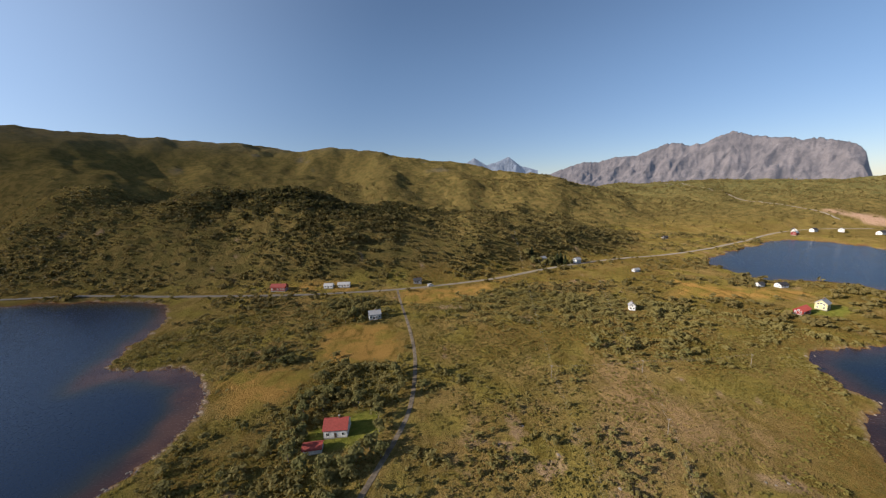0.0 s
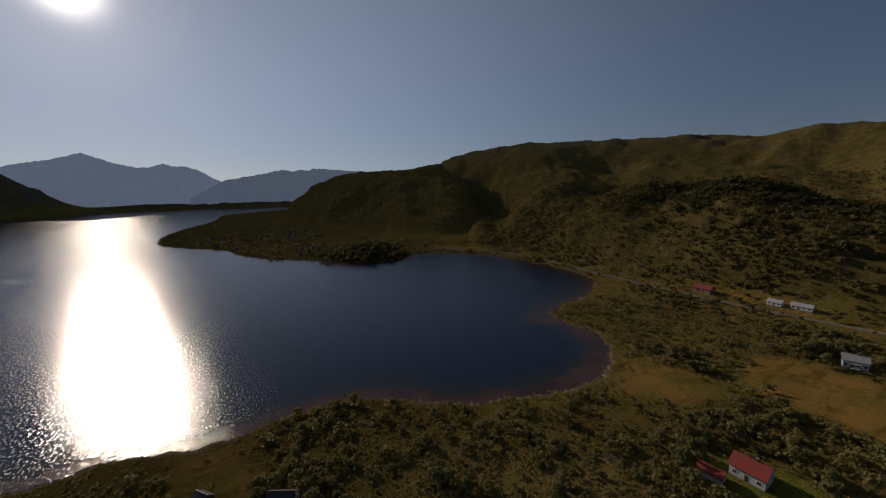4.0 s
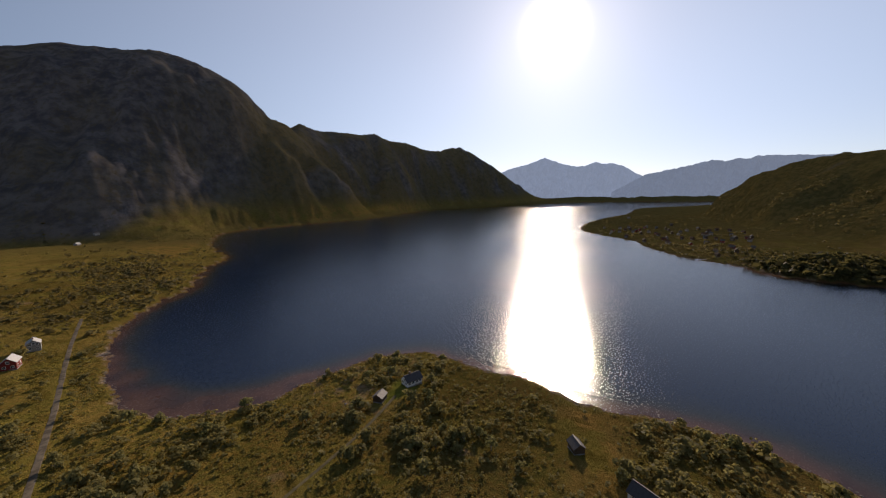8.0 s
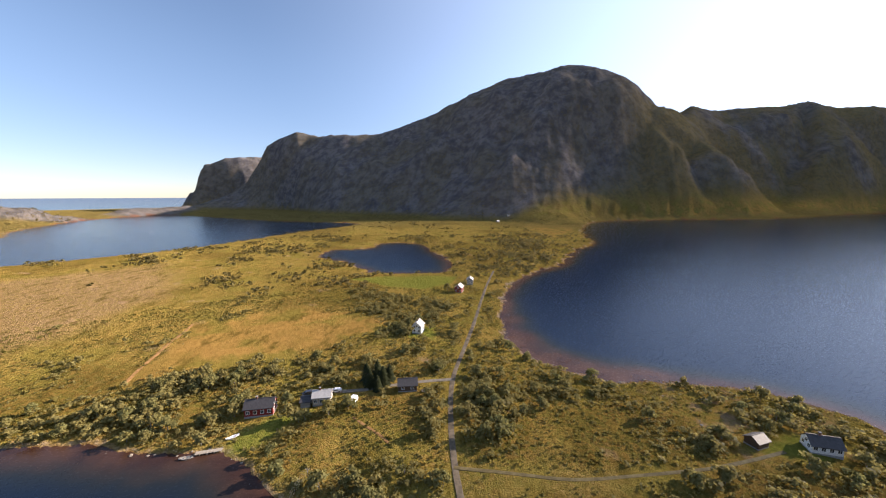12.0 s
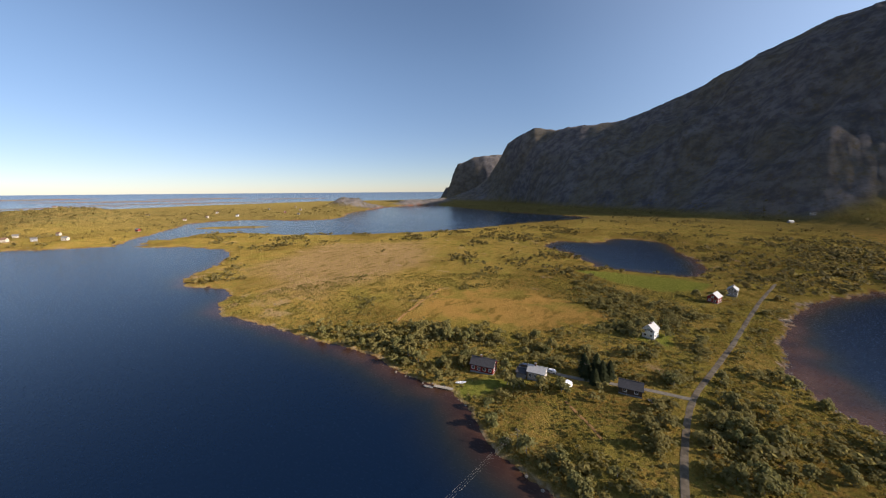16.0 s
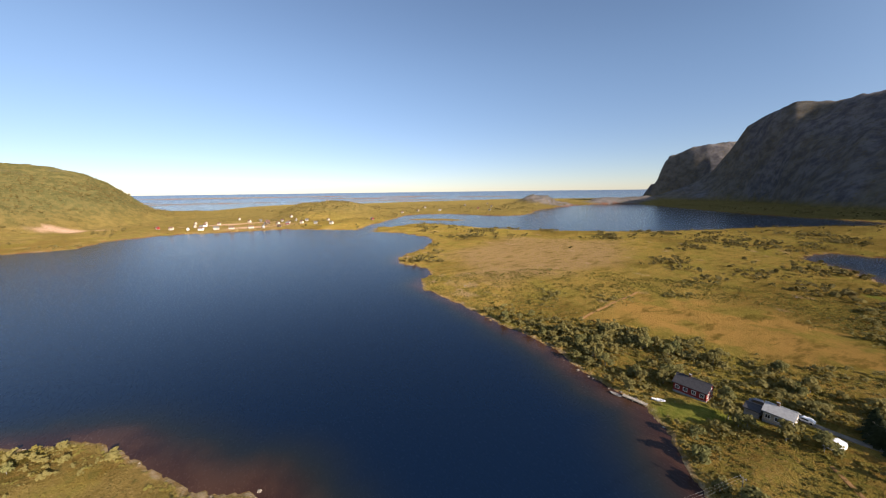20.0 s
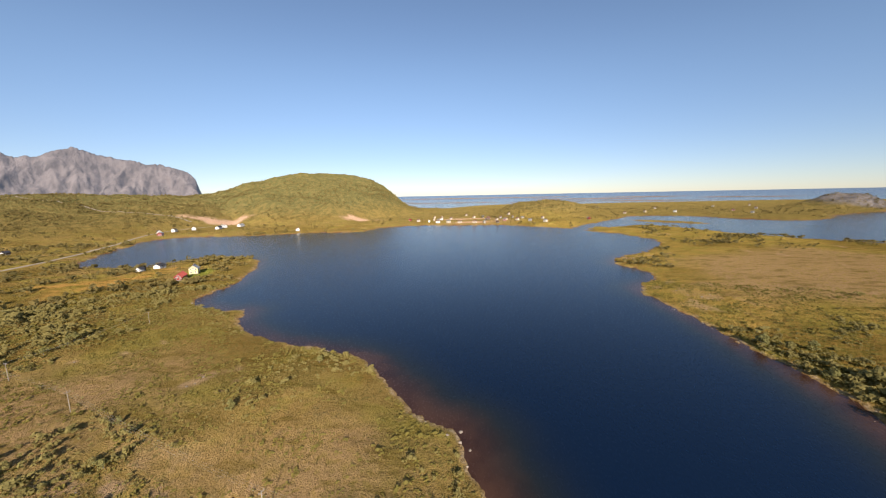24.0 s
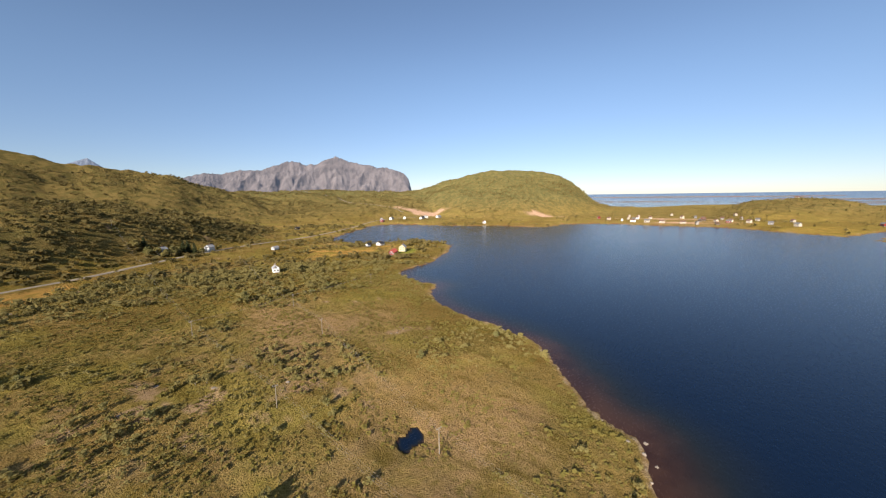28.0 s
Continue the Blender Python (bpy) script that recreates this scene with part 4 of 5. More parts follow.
DOOR_MESH = mesh_of(box(bmesh.new(), (0.95, 0.09, 2.05), (0, 0, 1.025)), "door", BROWNWOOD)
KNOB_MESH = mesh_of(box(bmesh.new(), (0.05, 0.08, 0.14), (0.36, -0.07, 1.0)), "door_handle", WIRE)


def wall_shape(length, width, high, ridge, base):
    """Closed body of the house: long sides, gables and a low attic."""
    bm = bmesh.new()
    w = width / 2
    prism(bm, [(-w, base), (w, base), (w, high), (0, ridge - 0.12), (-w, high)], -length / 2, length / 2)
    bmesh.ops.rotate(bm, verts=bm.verts, matrix=Matrix.Rotation(radians(90), 3, "Z"))
    return bm


def roof_half(length, width, high, ridge, side, thick=0.22, eave=0.45):
    bm = bmesh.new()
    w = width / 2
    slope = (ridge - high) / w
    ex, ez = w + eave, high - slope * eave
    outline = [(0, ridge), (ex, ez), (ex, ez + thick), (0, ridge + thick)]
    prism(bm, [(side * x, z) for x, z in outline], -length / 2 - eave, length / 2 + eave)
    bmesh.ops.rotate(bm, verts=bm.verts, matrix=Matrix.Rotation(radians(90), 3, "Z"))
    return bm


def house(name, x, y, heading, length, width, high, ridge, wall, roof, label, windows=3, upper=False, chimney=True, door=True, base=0.5,
          porch=False, category="house", group="", gable_window=True, lift=0.0):
    e = empty(name, x, y, heading, ground(x, y) + lift)
    part("foundation", box(bmesh.new(), (length + 0.1, width + 0.1, base + 1.6), (0, 0, (base - 1.6) / 2)), CONCRETE, e)
    part("wall", wall_shape(length, width, high, ridge, base - 0.02), wall, e)
    for side in (-1, 1):
        part("roof_slope", roof_half(length, width, high, ridge, side), roof, e)
    part("ridge_cap", box(bmesh.new(), (length + 0.9, 0.3, 0.12), (0, 0, ridge + 0.22)), roof, e)
    if chimney:
        c = part("chimney", box(bmesh.new(), (0.7, 0.6, 1.5), (length * 0.12, 0, ridge + 0.35), bevel=0.03), BRICK, e)
        part("chimney_cap", box(bmesh.new(), (0.85, 0.75, 0.1), (length * 0.12, 0, ridge + 1.15)), CONCRETE, c)
    spots = []
    rows = [base + 1.5] + ([base + 4.0] if upper else [])
    for z in rows:
        if z + 0.7 > high:
            continue
        for i in range(windows):
            u = (i + 0.5) / windows * length - length / 2
            spots += [(u, -width / 2 - 0.02, z, 0.0), (u, width / 2 + 0.02, z, math.pi)]
    if gable_window:
        for z in rows + ([high + 0.2] if ridge - high > 1.6 else []):
            for v in ((-width / 4, width / 4) if z < high else (0,)):
                spots += [(length / 2 + 0.02, v, z, math.pi / 2), (-length / 2 - 0.02, v, z, -math.pi / 2)]
    gap = 1 if door and windows > 1 else None
    for k, (u, v, z, turn) in enumerate(spots):
        if gap is not None and k == 2 * gap:
            d = shared("door", DOOR_MESH, e, (u, -width / 2 - 0.03, base))
            shared("door_handle", KNOB_MESH, d)
            continue
        f = shared("window", FRAME_MESH, e, (u, v, z), turn)
        shared("pane", PANE_MESH, f)
    if porch:
        part("porch_floor", box(bmesh.new(), (3.0, 1.8, 0.25), (0, -width / 2 - 0.9, base - 0.1)), PLANK, e)
        part("porch_roof", box(bmesh.new(), (3.3, 2.1, 0.16), (0, -width / 2 - 1.0, base + 2.5), bevel=0.02), roof, e)
        for px in (-1.4, 1.4):
            part("porch_post", box(bmesh.new(), (0.13, 0.13, 2.4), (px, -width / 2 - 1.7, base + 1.2)), TRIM, e)
    return tagged(e, label, category, group)


# ---------------------------------------------------------------- houses by the lanes
house("house", -47, 135.5, 4, 9.5, 8.0, 4.0, 6.6, WHITE, ROOF_RED, "white wooden house with a red tiled roof on a green lawn", 3, chimney=True)
house("garage", -53.5, 124.5, 8, 7.0, 4.4, 2.5, 3.6, WHITE, ROOF_RED, "low white garage with a red roof beside the house", 2, chimney=False, category="garage", gable_window=False)
house("house", -55, 265, 20, 9, 6.4, 4.2, 6.6, WHITE, ROOF_GREY, "white wooden farmhouse with a grey roof among trees", 4, porch=True)
house("house", -168, 351, -4, 15, 7.5, 4.0, 6.6, RED, ROOF_RED, "long red wooden house above the main road", 5)
house("house", -118, 353, -2, 9, 6, 3.0, 4.8, WHITE, ROOF_GREY, "low white cottage beside the main road", 3)
house("house", -103, 355, 2, 12, 6, 3.2, 5.0, WHITE, ROOF_GREY, "long low white house beside the main road", 4)
house("house", -28, 364, 8, 8, 6, 3.2, 5.4, GREYWOOD, ROOF_DARK, "small grey wooden house at the foot of the hill", 3)
house("house", 123, 431, 25, 8, 6, 4.9, 7, WHITE, ROOF_GREY, "large white house half hidden by trees", 4, True)
house("house", 166, 431, 24, 7.5, 6, 4.9, 7, WHITE, ROOF_GREY, "tall white house above the road", 3, True)
house("house", 148, 268, 70, 5.4, 4.4, 4.0, 5.9, WHITE, ROOF_GREY, "small steep white house among birches", 2, True)
house("barn", 214, 384, 20, 7.5, 4.2, 2.4, 3.9, WHITE, ROOF_GREY, "low white outbuilding below the road", 3, chimney=False, category="barn")
house("hut", 387, 610, 10, 8, 6, 3.0, 5.0, BROWNWOOD, ROOF_DARK, "brown wooden hut on the heath", 2, category="hut")
house("house", 293, 262, 30, 8.5, 7, 5.0, 7.8, CREAM, ROOF_GREY, "pale yellow house on the grassy headland", 3, True)
house("boathouse", 268, 253, 25, 12, 6, 3.2, 5.6, RED, ROOF_RED, "long red boathouse on the grassy headland", 3, chimney=False, category="boathouse")
house("cottage", 316, 320, 10, 9, 6, 3.0, 4.8, WHITE, ROOF_DARK, "white cottage with a dark roof by the bay", 3, category="cottage")
house("shed", 300, 325, 12, 6, 5, 2.6, 4.2, WHITE, ROOF_DARK, "small white shed by the bay", 2, chimney=False, category="shed")
house("house", 65, -138, 8, 10.5, 6.5, 3.6, 5.8, RED, ROOF_DARK, "dark red lakeside house with a black roof", 4, porch=True)
house("house", 42, -143, 6, 7.0, 6.0, 3.6, 5.2, PALE, ROOF_GREY, "cream house with a pale metal roof beside the drive", 3)
house("annex", 48.2, -141.5, 6, 3.6, 5, 2.4, 3.3, GREYWOOD, ROOF_DARK, "low dark annex beside the cream house", 2, chimney=False, category="shed", gable_window=False)
house("barn", 7, -149.5, 4, 8, 5, 3.0, 5.0, BROWNWOOD, ROOF_DARK, "weathered brown barn beside the gravel drive", 2, chimney=False, category="barn", gable_window=False)
house("house", 4, -217, 75, 7, 5.8, 4.9, 7.5, WHITE, ROOF_GREY, "tall white wooden house among bushes", 2, True)
house("barn", -30, -309, 70, 8.5, 6.2, 4.4, 7.0, RED, ROOF_GREY, "red wooden barn with a grey roof beside the lane", 2, chimney=False, category="barn")
house("house", -43, -338, 80, 8, 6, 4.9, 7.2, GREYWOOD, ROOF_GREY, "grey wooden house beyond the red barn", 3, True)
house("cottage", -134, -106, -18, 8.6, 5.4, 3.1, 5.3, WHITE, ROOF_DARK, "white cottage with a black roof on a lawn", 4, category="cottage")
house("shed", -114, -109, 15, 5, 4.5, 2.6, 4.0, BROWNWOOD, ROOF_DARK, "small dark shed near the white cottage", 1, chimney=False, category="shed", gable_window=False)
house("shed", -112.5, -3, 62, 8, 5.5, 3.4, 5.6, WHITE, ROOF_DARK, "pale steep-roofed shed in the shore heath", 2, chimney=False, category="shed")
house("shed", -128, -26, 40, 5, 4, 2.6, 4.2, BROWNWOOD, ROOF_DARK, "small dark hut near the fjord shore", 1, chimney=False, category="shed", gable_window=False)
house("farmhouse", -266, -1150, 10, 9, 6, 3.6, 6, PALE, ROOF_DULL, "far cream farmhouse below the mountain", 4, True)
house("barn", -225, -1120, 40, 11, 6.5, 3.6, 6, GREYWOOD, ROOF_GREY, "far grey barn below the mountain", 3, chimney=False, category="barn")

# houses round the bay and in the villages
FARM_BAY = [(668, 632, 20, 14, WHITE), (640, 640, 60, 10, WHITE), (618, 615, 25, 12, RED), (735, 585, 15, 22, WHITE), (802, 580, 10, 24, WHITE), (770, 600, 80, 14, WHITE), (705, 620, 40, 11, WHITE)]
VILLAGE_EAST = [(872, 106, 80, 15), (868, 79, 85, 16), (862, 51, 80, 15), (860, 15, 85, 16), (1113, 46, 20, 12), (910, -40, 30, 12), (925, -64, 70, 12), (905, -91, 40, 13),
                (860, -40, 10, 14), (850, -150, 40, 14), (930, -270, 20, 13), (1278, -216, 60, 12), (1150, -440, 50, 12), (1200, -520, 20, 12), (1180, -600, 40, 13),
                (1090, -760, 30, 12), (1230, -800, 70, 12), (1010, 20, 40, 12), (980, -20, 60, 13), (1050, -80, 20, 12), (1000, 110, 15, 12), (940, 190, 30, 13), (700, 380, 50, 12),
                (900, 160, 75, 12), (950, -160, 25, 12), (1350, -420, 30, 13), (1420, -650, 60, 12), (1500, -900, 20, 14), (1600, -1100, 50, 13), (1320, -930, 35, 12)]
VILLAGE_WEST = [(-823, -45, 20, 12), (-849, -12, 70, 11), (-882, 19, 40, 12), (-768, 30, 15, 11), (-802, 55, 50, 12), (-836, 81, 80, 11), (-1084, 33, 30, 12), (-1120, 96, 60, 12),
                (-925, 110, 20, 13), (-1656, -150, 45, 16), (-998, 2, 10, 12), (-745, 86, 65, 11), (-1060, 140, 35, 12), (-960, -60, 20, 12), (-1000, -110, 75, 11), (-905, 60, 50, 12),
                (-1180, -60, 25, 12), (-1250, 0, 60, 12), (-700, 60, 30, 10)]
rng = random.Random(5)
for x, y, turn, size, wall in FARM_BAY:
    tint = "red" if wall is RED else "white"
    house("house", x, y, turn, size * 0.85, 7.5, 4.4, 7.0, wall, rng.choice((ROOF_GREY, ROOF_DARK)), "far %s wooden building on the bay shore" % tint, 4, group="houses round the bay")
spots = random.Random(17)
while len(VILLAGE_WEST) < 62:
    x, y = spots.uniform(-1150, -660), spots.uniform(-190, 140)
    if float(lookup(LAND, x, y)) > 8 and ground(x, y) < 16 and all(math.hypot(x - h[0], y - h[1]) > 17 for h in VILLAGE_WEST):
        VILLAGE_WEST.append((x, y, spots.uniform(0, 90), spots.uniform(9, 12.5)))
while len(VILLAGE_EAST) < 46:
    x, y = spots.uniform(850, 1040), spots.uniform(-150, 150)
    if float(lookup(LAND, x, y)) > 8 and ground(x, y) < 26 and all(math.hypot(x - h[0], y - h[1]) > 20 for h in VILLAGE_EAST):
        VILLAGE_EAST.append((x, y, spots.uniform(0, 90), spots.uniform(9, 12.5)))
PAINT = {"white": WHITE, "red": RED, "cream": PALE, "grey": GREYWOOD, "brown": BROWNWOOD}
for group, rows, words in (("houses in the lakeside village", VILLAGE_EAST, ("white", "cream", "cream", "cream", "grey", "red", "brown")),
                           ("houses in the fjord village", VILLAGE_WEST, ("brown", "grey", "brown", "red", "cream", "grey", "brown"))):
    for x, y, turn, size in rows:
        if ground(x, y) > 22 and x < 0:
            continue
        size, word = size * 0.68, rng.choice(words)
        tall = rng.uniform(3.6, 5.0)
        house("house", x, y, turn, size * 0.9, size * 0.62, tall, tall + 2.4, PAINT[word], rng.choice((ROOF_BROWN, ROOF_BROWN, ROOF_DULL)), "far %s wooden village house" % word, 2, False,
              chimney=False, door=False, group=group, gable_window=False)


# ---------------------------------------------------------------- vehicles, boats, jetty, poles
def vehicle(name, x, y, heading, length, width, high, paint, label, boxy=True, category="van"):
    e = empty(name, x, y, heading)
    bm = bmesh.new()
    outline = [(-length / 2, 0.35), (length / 2, 0.35), (length / 2, high * 0.55), (length * 0.36, high * 0.62), (length * (0.28 if boxy else 0.16), high), (-length / 2 + (0.05 if boxy else 0.9), high),
               (-length / 2, high * 0.6)]
    prism(bm, outline, -width / 2, width / 2)
    bmesh.ops.bevel(bm, geom=bm.edges[:], offset=0.06, segments=1, affect="EDGES")
    body = part("body", bm, paint, e)
    part("windscreen", box(bmesh.new(), (0.06, width * 0.8, high * 0.28), (length * 0.33, 0, high * 0.78)), PANE, body)
    for s in (-1, 1):
        part("side_window", box(bmesh.new(), (length * 0.4, 0.04, high * 0.24), (length * 0.05, s * (width / 2 + 0.01), high * 0.78)), PANE, body)
        for u in (-0.3, 0.32):
            part("wheel", rod(bmesh.new(), (u * length, s * (width / 2 - 0.1), 0.33), (u * length, s * (width / 2 + 0.05), 0.33), 0.33, 0.33, 10), TYRE, e)
    e.location.z += 0.12
    return tagged(e, label, category)


def on_road(ob, lift):
    ob.location.z += lift
    return ob


on_road(vehicle("van", -14, 352, 20, 5.6, 2.0, 2.4, CARPAINT, "white van on the main road"), 0.2)
vehicle("car", 50, -148.5, 20, 4.4, 1.8, 1.5, CARDARK, "dark car parked beside the cream house", False, "car")
vehicle("car", 38, -149.5, 8, 4.3, 1.8, 1.5, CARPAINT, "white car parked on the gravel drive", False, "car")


def caravan(x, y, heading):
    e = empty("caravan", x, y, heading)
    bm = bmesh.new()
    prism(bm, [(-2.3, 0.5), (2.3, 0.5), (2.45, 1.4), (2.1, 2.6), (-2.1, 2.6), (-2.45, 1.4)], -1.15, 1.15)
    bmesh.ops.bevel(bm, geom=bm.edges[:], offset=0.1, segments=2, affect="EDGES")
    body = part("body", bm, CARPAINT, e)
    for s in (-1, 1):
        part("side_window", box(bmesh.new(), (1.6, 0.05, 0.6), (0.8, s * 1.16, 1.8)), PANE, body)
        part("wheel", rod(bmesh.new(), (0, s * 1.0, 0.33), (0, s * 1.15, 0.33), 0.33, 0.33, 10), TYRE, e)
    part("tow_bar", rod(bmesh.new(), (2.3, 0, 0.5), (3.4, 0, 0.45), 0.05, 0.05), WIRE, e)
    return tagged(e, "white caravan parked beside the gravel drive", "caravan")


caravan(29, -140, 68)


def rowing_boat(x, y, heading, z, label, paint=CARPAINT):
    bm = bmesh.new()
    rings = []
    for i in range(9):
        u = i / 8 * 2 - 1
        w = 0.75 * (1 - abs(u) ** 2.4) + 0.03
        rise = 0.22 * u * u
        rings.append([bm.verts.new((u * 2.2, s * w * f, h + rise)) for s, f, h in ((-1, 1, 0.55), (-1, 0.75, 0.12), (1, 0.0, 0.0), (1, 0.75, 0.12), (1, 1, 0.55), (1, 0.88, 0.53), (1, 0.6, 0.2), (1, 0.0, 0.1), (-1, 0.6, 0.2), (-1, 0.88, 0.53))])
    for a, b in zip(rings[:-1], rings[1:]):
        for i in range(len(a)):
            j = (i + 1) % len(a)
            bm.faces.new((a[i], a[j], b[j], b[i]))
    bm.faces.new(rings[0])
    bm.faces.new(rings[-1][::-1])
    bmesh.ops.recalc_face_normals(bm, faces=bm.faces)
    e = empty("rowing_boat", x, y, heading, z)
    hull = part("hull", bm, paint, e)
    for u in (-0.9, 0.4):
        part("thwart", box(bmesh.new(), (0.25, 1.2, 0.05), (u, 0, 0.42)), PLANK, hull)
    return tagged(e, label, "boat")


def jetty(x, y, heading, length, width):
    e = empty("jetty", x, y, heading, 0.55)
    plank = mesh_of(box(bmesh.new(), (0.24, width, 0.06)), "plank", PLANK)
    post = mesh_of(rod(bmesh.new(), (0, 0, -1.6), (0, 0, 0.25), 0.11, 0.10), "post", POLE)
    for i in range(int(length / 0.28)):
        shared("plank", plank, e, (i * 0.28, 0, 0), rng.uniform(-0.03, 0.03))
    for i in range(int(length / 2.2) + 1):
        for s in (-1, 1):
            shared("post", post, e, (i * 2.2, s * width / 2, 0))
    for s in (-1, 1):
        part("beam", box(bmesh.new(), (length, 0.12, 0.16), (length / 2 - 0.1, s * width * 0.4, -0.11)), PLANK, e)
    return tagged(e, "weathered wooden jetty on the lake shore", "jetty")


jetty(70, -119, 12, 8.5, 1.8)
jetty(-60, -297, 186, 9, 1.2)
rowing_boat(69, -124, 40, ground(69, -124) + 0.05, "white rowing boat drawn up on the grass")
rowing_boat(80, -115.5, 10, -0.12, "weathered grey rowing boat moored beside the jetty", GREYWOOD)


def power_pole(x, y, heading, high=7.0):
    e = empty("power_pole", x, y, heading)
    part("post", rod(bmesh.new(), (0, 0, -0.6), (0, 0, high), 0.13, 0.09, 8), POLE, e)
    part("crossarm", box(bmesh.new(), (1.5, 0.10, 0.12), (0, 0, high - 0.35)), POLE, e)
    for u in (-0.65, 0.0, 0.65):
        part("insulator", rod(bmesh.new(), (u, 0, high - 0.28), (u, 0, high + 0.06), 0.06, 0.04), CONCRETE, e)
    return tagged(e, "grey wooden power pole standing on the heath", "power pole", "power poles")


def wire_between(a, b, sag, parent):
    a, b = Vector(a), Vector(b)
    bm = bmesh.new()
    side = (b - a).cross(Vector((0, 0, 1))).normalized() * 0.014
    rings = []
    for i in range(13):
        t = i / 12
        p = a.lerp(b, t) - Vector((0, 0, sag * 4 * t * (1 - t)))
        rings.append([bm.verts.new(p + o) for o in (side, Vector((0, 0, 0.014)), -side, Vector((0, 0, -0.014)))])
    for q, r in zip(rings[:-1], rings[1:]):
        for k in range(4):
            bm.faces.new((q[k], q[(k + 1) % 4], r[(k + 1) % 4], r[k]))
    return part("wire", bm, WIRE, parent)


LINE_A = [(150, 330), (88, 127), (61, 45), (34, -100)]
LINE_B = [(94, 458), (55, 172), (47, 92), (36, 5)]
LINE_C = [(168, 181), (104, 174), (55, 172)]
for name, line in (("power_line", LINE_A), ("power_line", LINE_B), ("power_line", LINE_C)):
    hang = new(name)
    tagged(hang, "thin sagging power wires between wooden poles", "power line")
    tops = []
    for i, (x, y) in enumerate(line):
        p, q = Vector(line[max(i - 1, 0)]), Vector(line[min(i + 1, len(line) - 1)])
        turn = math.degrees(math.atan2(q.y - p.y, q.x - p.x)) + 90
        pole = power_pole(x, y, turn)
        c, s = math.cos(radians(turn)), math.sin(radians(turn))
        tops.append([(x + c * u, y + s * u, pole.location.z + 7.0) for u in (-0.65, 0, 0.65)])
    for a, b in zip(tops[:-1], tops[1:]):
        for k in range(3):
            wire_between(a[k], b[k], (Vector(a[k]) - Vector(b[k])).length * 0.02, hang)


# ---------------------------------------------------------------- stones
def stone_shape(seed, detail=1):
    bm = bmesh.new()
    bmesh.ops.create_icosphere(bm, subdivisions=detail, radius=1.0)
    r = random.Random(seed)
    for v in bm.verts:
        v.co *= r.uniform(0.72, 1.12)
        v.co.z *= 0.6
    return bm


def scatter(template, spots, sizes, turns, flatten=1.0, wide=1.0):
    """Many copies of a small shape as one array of corners and faces."""
    tv, tf = template
    c, s = np.cos(turns), np.sin(turns)
    v = tv[None] * sizes[:, None, None] * np.array((wide, wide, 1.0))
    x = v[..., 0] * c[:, None] - v[..., 1] * s[:, None] + spots[:, None, 0]
    y = v[..., 0] * s[:, None] + v[..., 1] * c[:, None] + spots[:, None, 1]
    z = v[..., 2] * flatten + spots[:, None, 2]
    n = tv.shape[0]
    return np.stack([x, y, z], -1).reshape(-1, 3), (tf[None] + (np.arange(len(spots)) * n)[:, None, None]).reshape(-1, tf.shape[1])


def arrays_of(bm):
    bm.verts.ensure_lookup_table()
    v = np.array([w.co[:] for w in bm.verts])
    f = np.array([[w.index for w in face.verts] for face in bm.faces])
    bm.free()
    return v, f


rs = np.random.RandomState(3)


def places(count, low, high):
    """Even random places in a ring round the middle."""
    r = np.sqrt(rs.uniform(low ** 2, high ** 2, count))
    a = rs.uniform(0, 2 * np.pi, count)
    return np.stack([r * np.cos(a), r * np.sin(a)], -1)


found = []
for outline in WATERS[:2]:
    q = np.roll(outline, -1, 0)
    n = np.clip(np.hypot(*(q - outline).T) * 9, 1, 700).astype(int)
    for one, two, k in zip(outline, q, n):
        if np.hypot(*one) < 480:
            u = rs.rand(k, 1)
            found.append(one * (1 - u) + two * u + rs.normal(0, 2.6, (k, 2)))
p = np.concatenate(found)
land = lookup(LAND, p[:, 0], p[:, 1])
west = p[:, 0] < -20
keep = (land > -2.2) & (land < 1.0) & (rs.rand(len(p)) < np.where(west, 0.5, 0.05))
p = p[keep]
size = rs.gamma(2.0, 0.11, len(p)) + 0.10
v, f = scatter(arrays_of(stone_shape(1)), np.column_stack([p, np.maximum(lookup(GZ, p[:, 0], p[:, 1]), -0.15)]), size, rs.uniform(0, 6.28, len(p)))
tagged(new("shore_stones", quick_mesh("shore_stones", v, f, STONE)), "pale rounded stones strewn along the shores", "stones", kind="stuff")
p = places(42000, 60, 420)
keep = (lookup(LAND, p[:, 0], p[:, 1]) > 5) & (lookup(COVER["scree"], p[:, 0], p[:, 1]) > 0.2) & (rs.rand(len(p)) < 0.5)
p = p[keep]
v, f = scatter(arrays_of(stone_shape(2)), np.column_stack([p, lookup(GZ, p[:, 0], p[:, 1])]), rs.gamma(2.0, 0.16, len(p)) + 0.1, rs.uniform(0, 6.28, len(p)))
tagged(new("heath_stones", quick_mesh("heath_stones", v, f, STONE)), "grey stones showing through the heath", "stones", kind="stuff")
BOULDERS = [(-93, -157, 1.5), (-99, -155, 1.1), (-88, -159, 0.9), (-106, -159, 1.3), (-113, -158, 1.0), (-72, -173, 0.9), (-120, -155, 1.2), (-128, -154, 0.9), (-140, -150, 1.0),
            (100, -118, 1.3), (94, -117.5, 1.0), (92, -118, 0.8), (84, -117, 0.9), (28, -92, 1.1), (-168, -80, 1.2), (-176, -60, 0.9), (-172, 8, 1.0), (-124, 120, 1.0), (92, 8, 0.9)]
shapes = [mesh_of(stone_shape(20 + k, 2), "boulder", STONE) for k in range(4)]
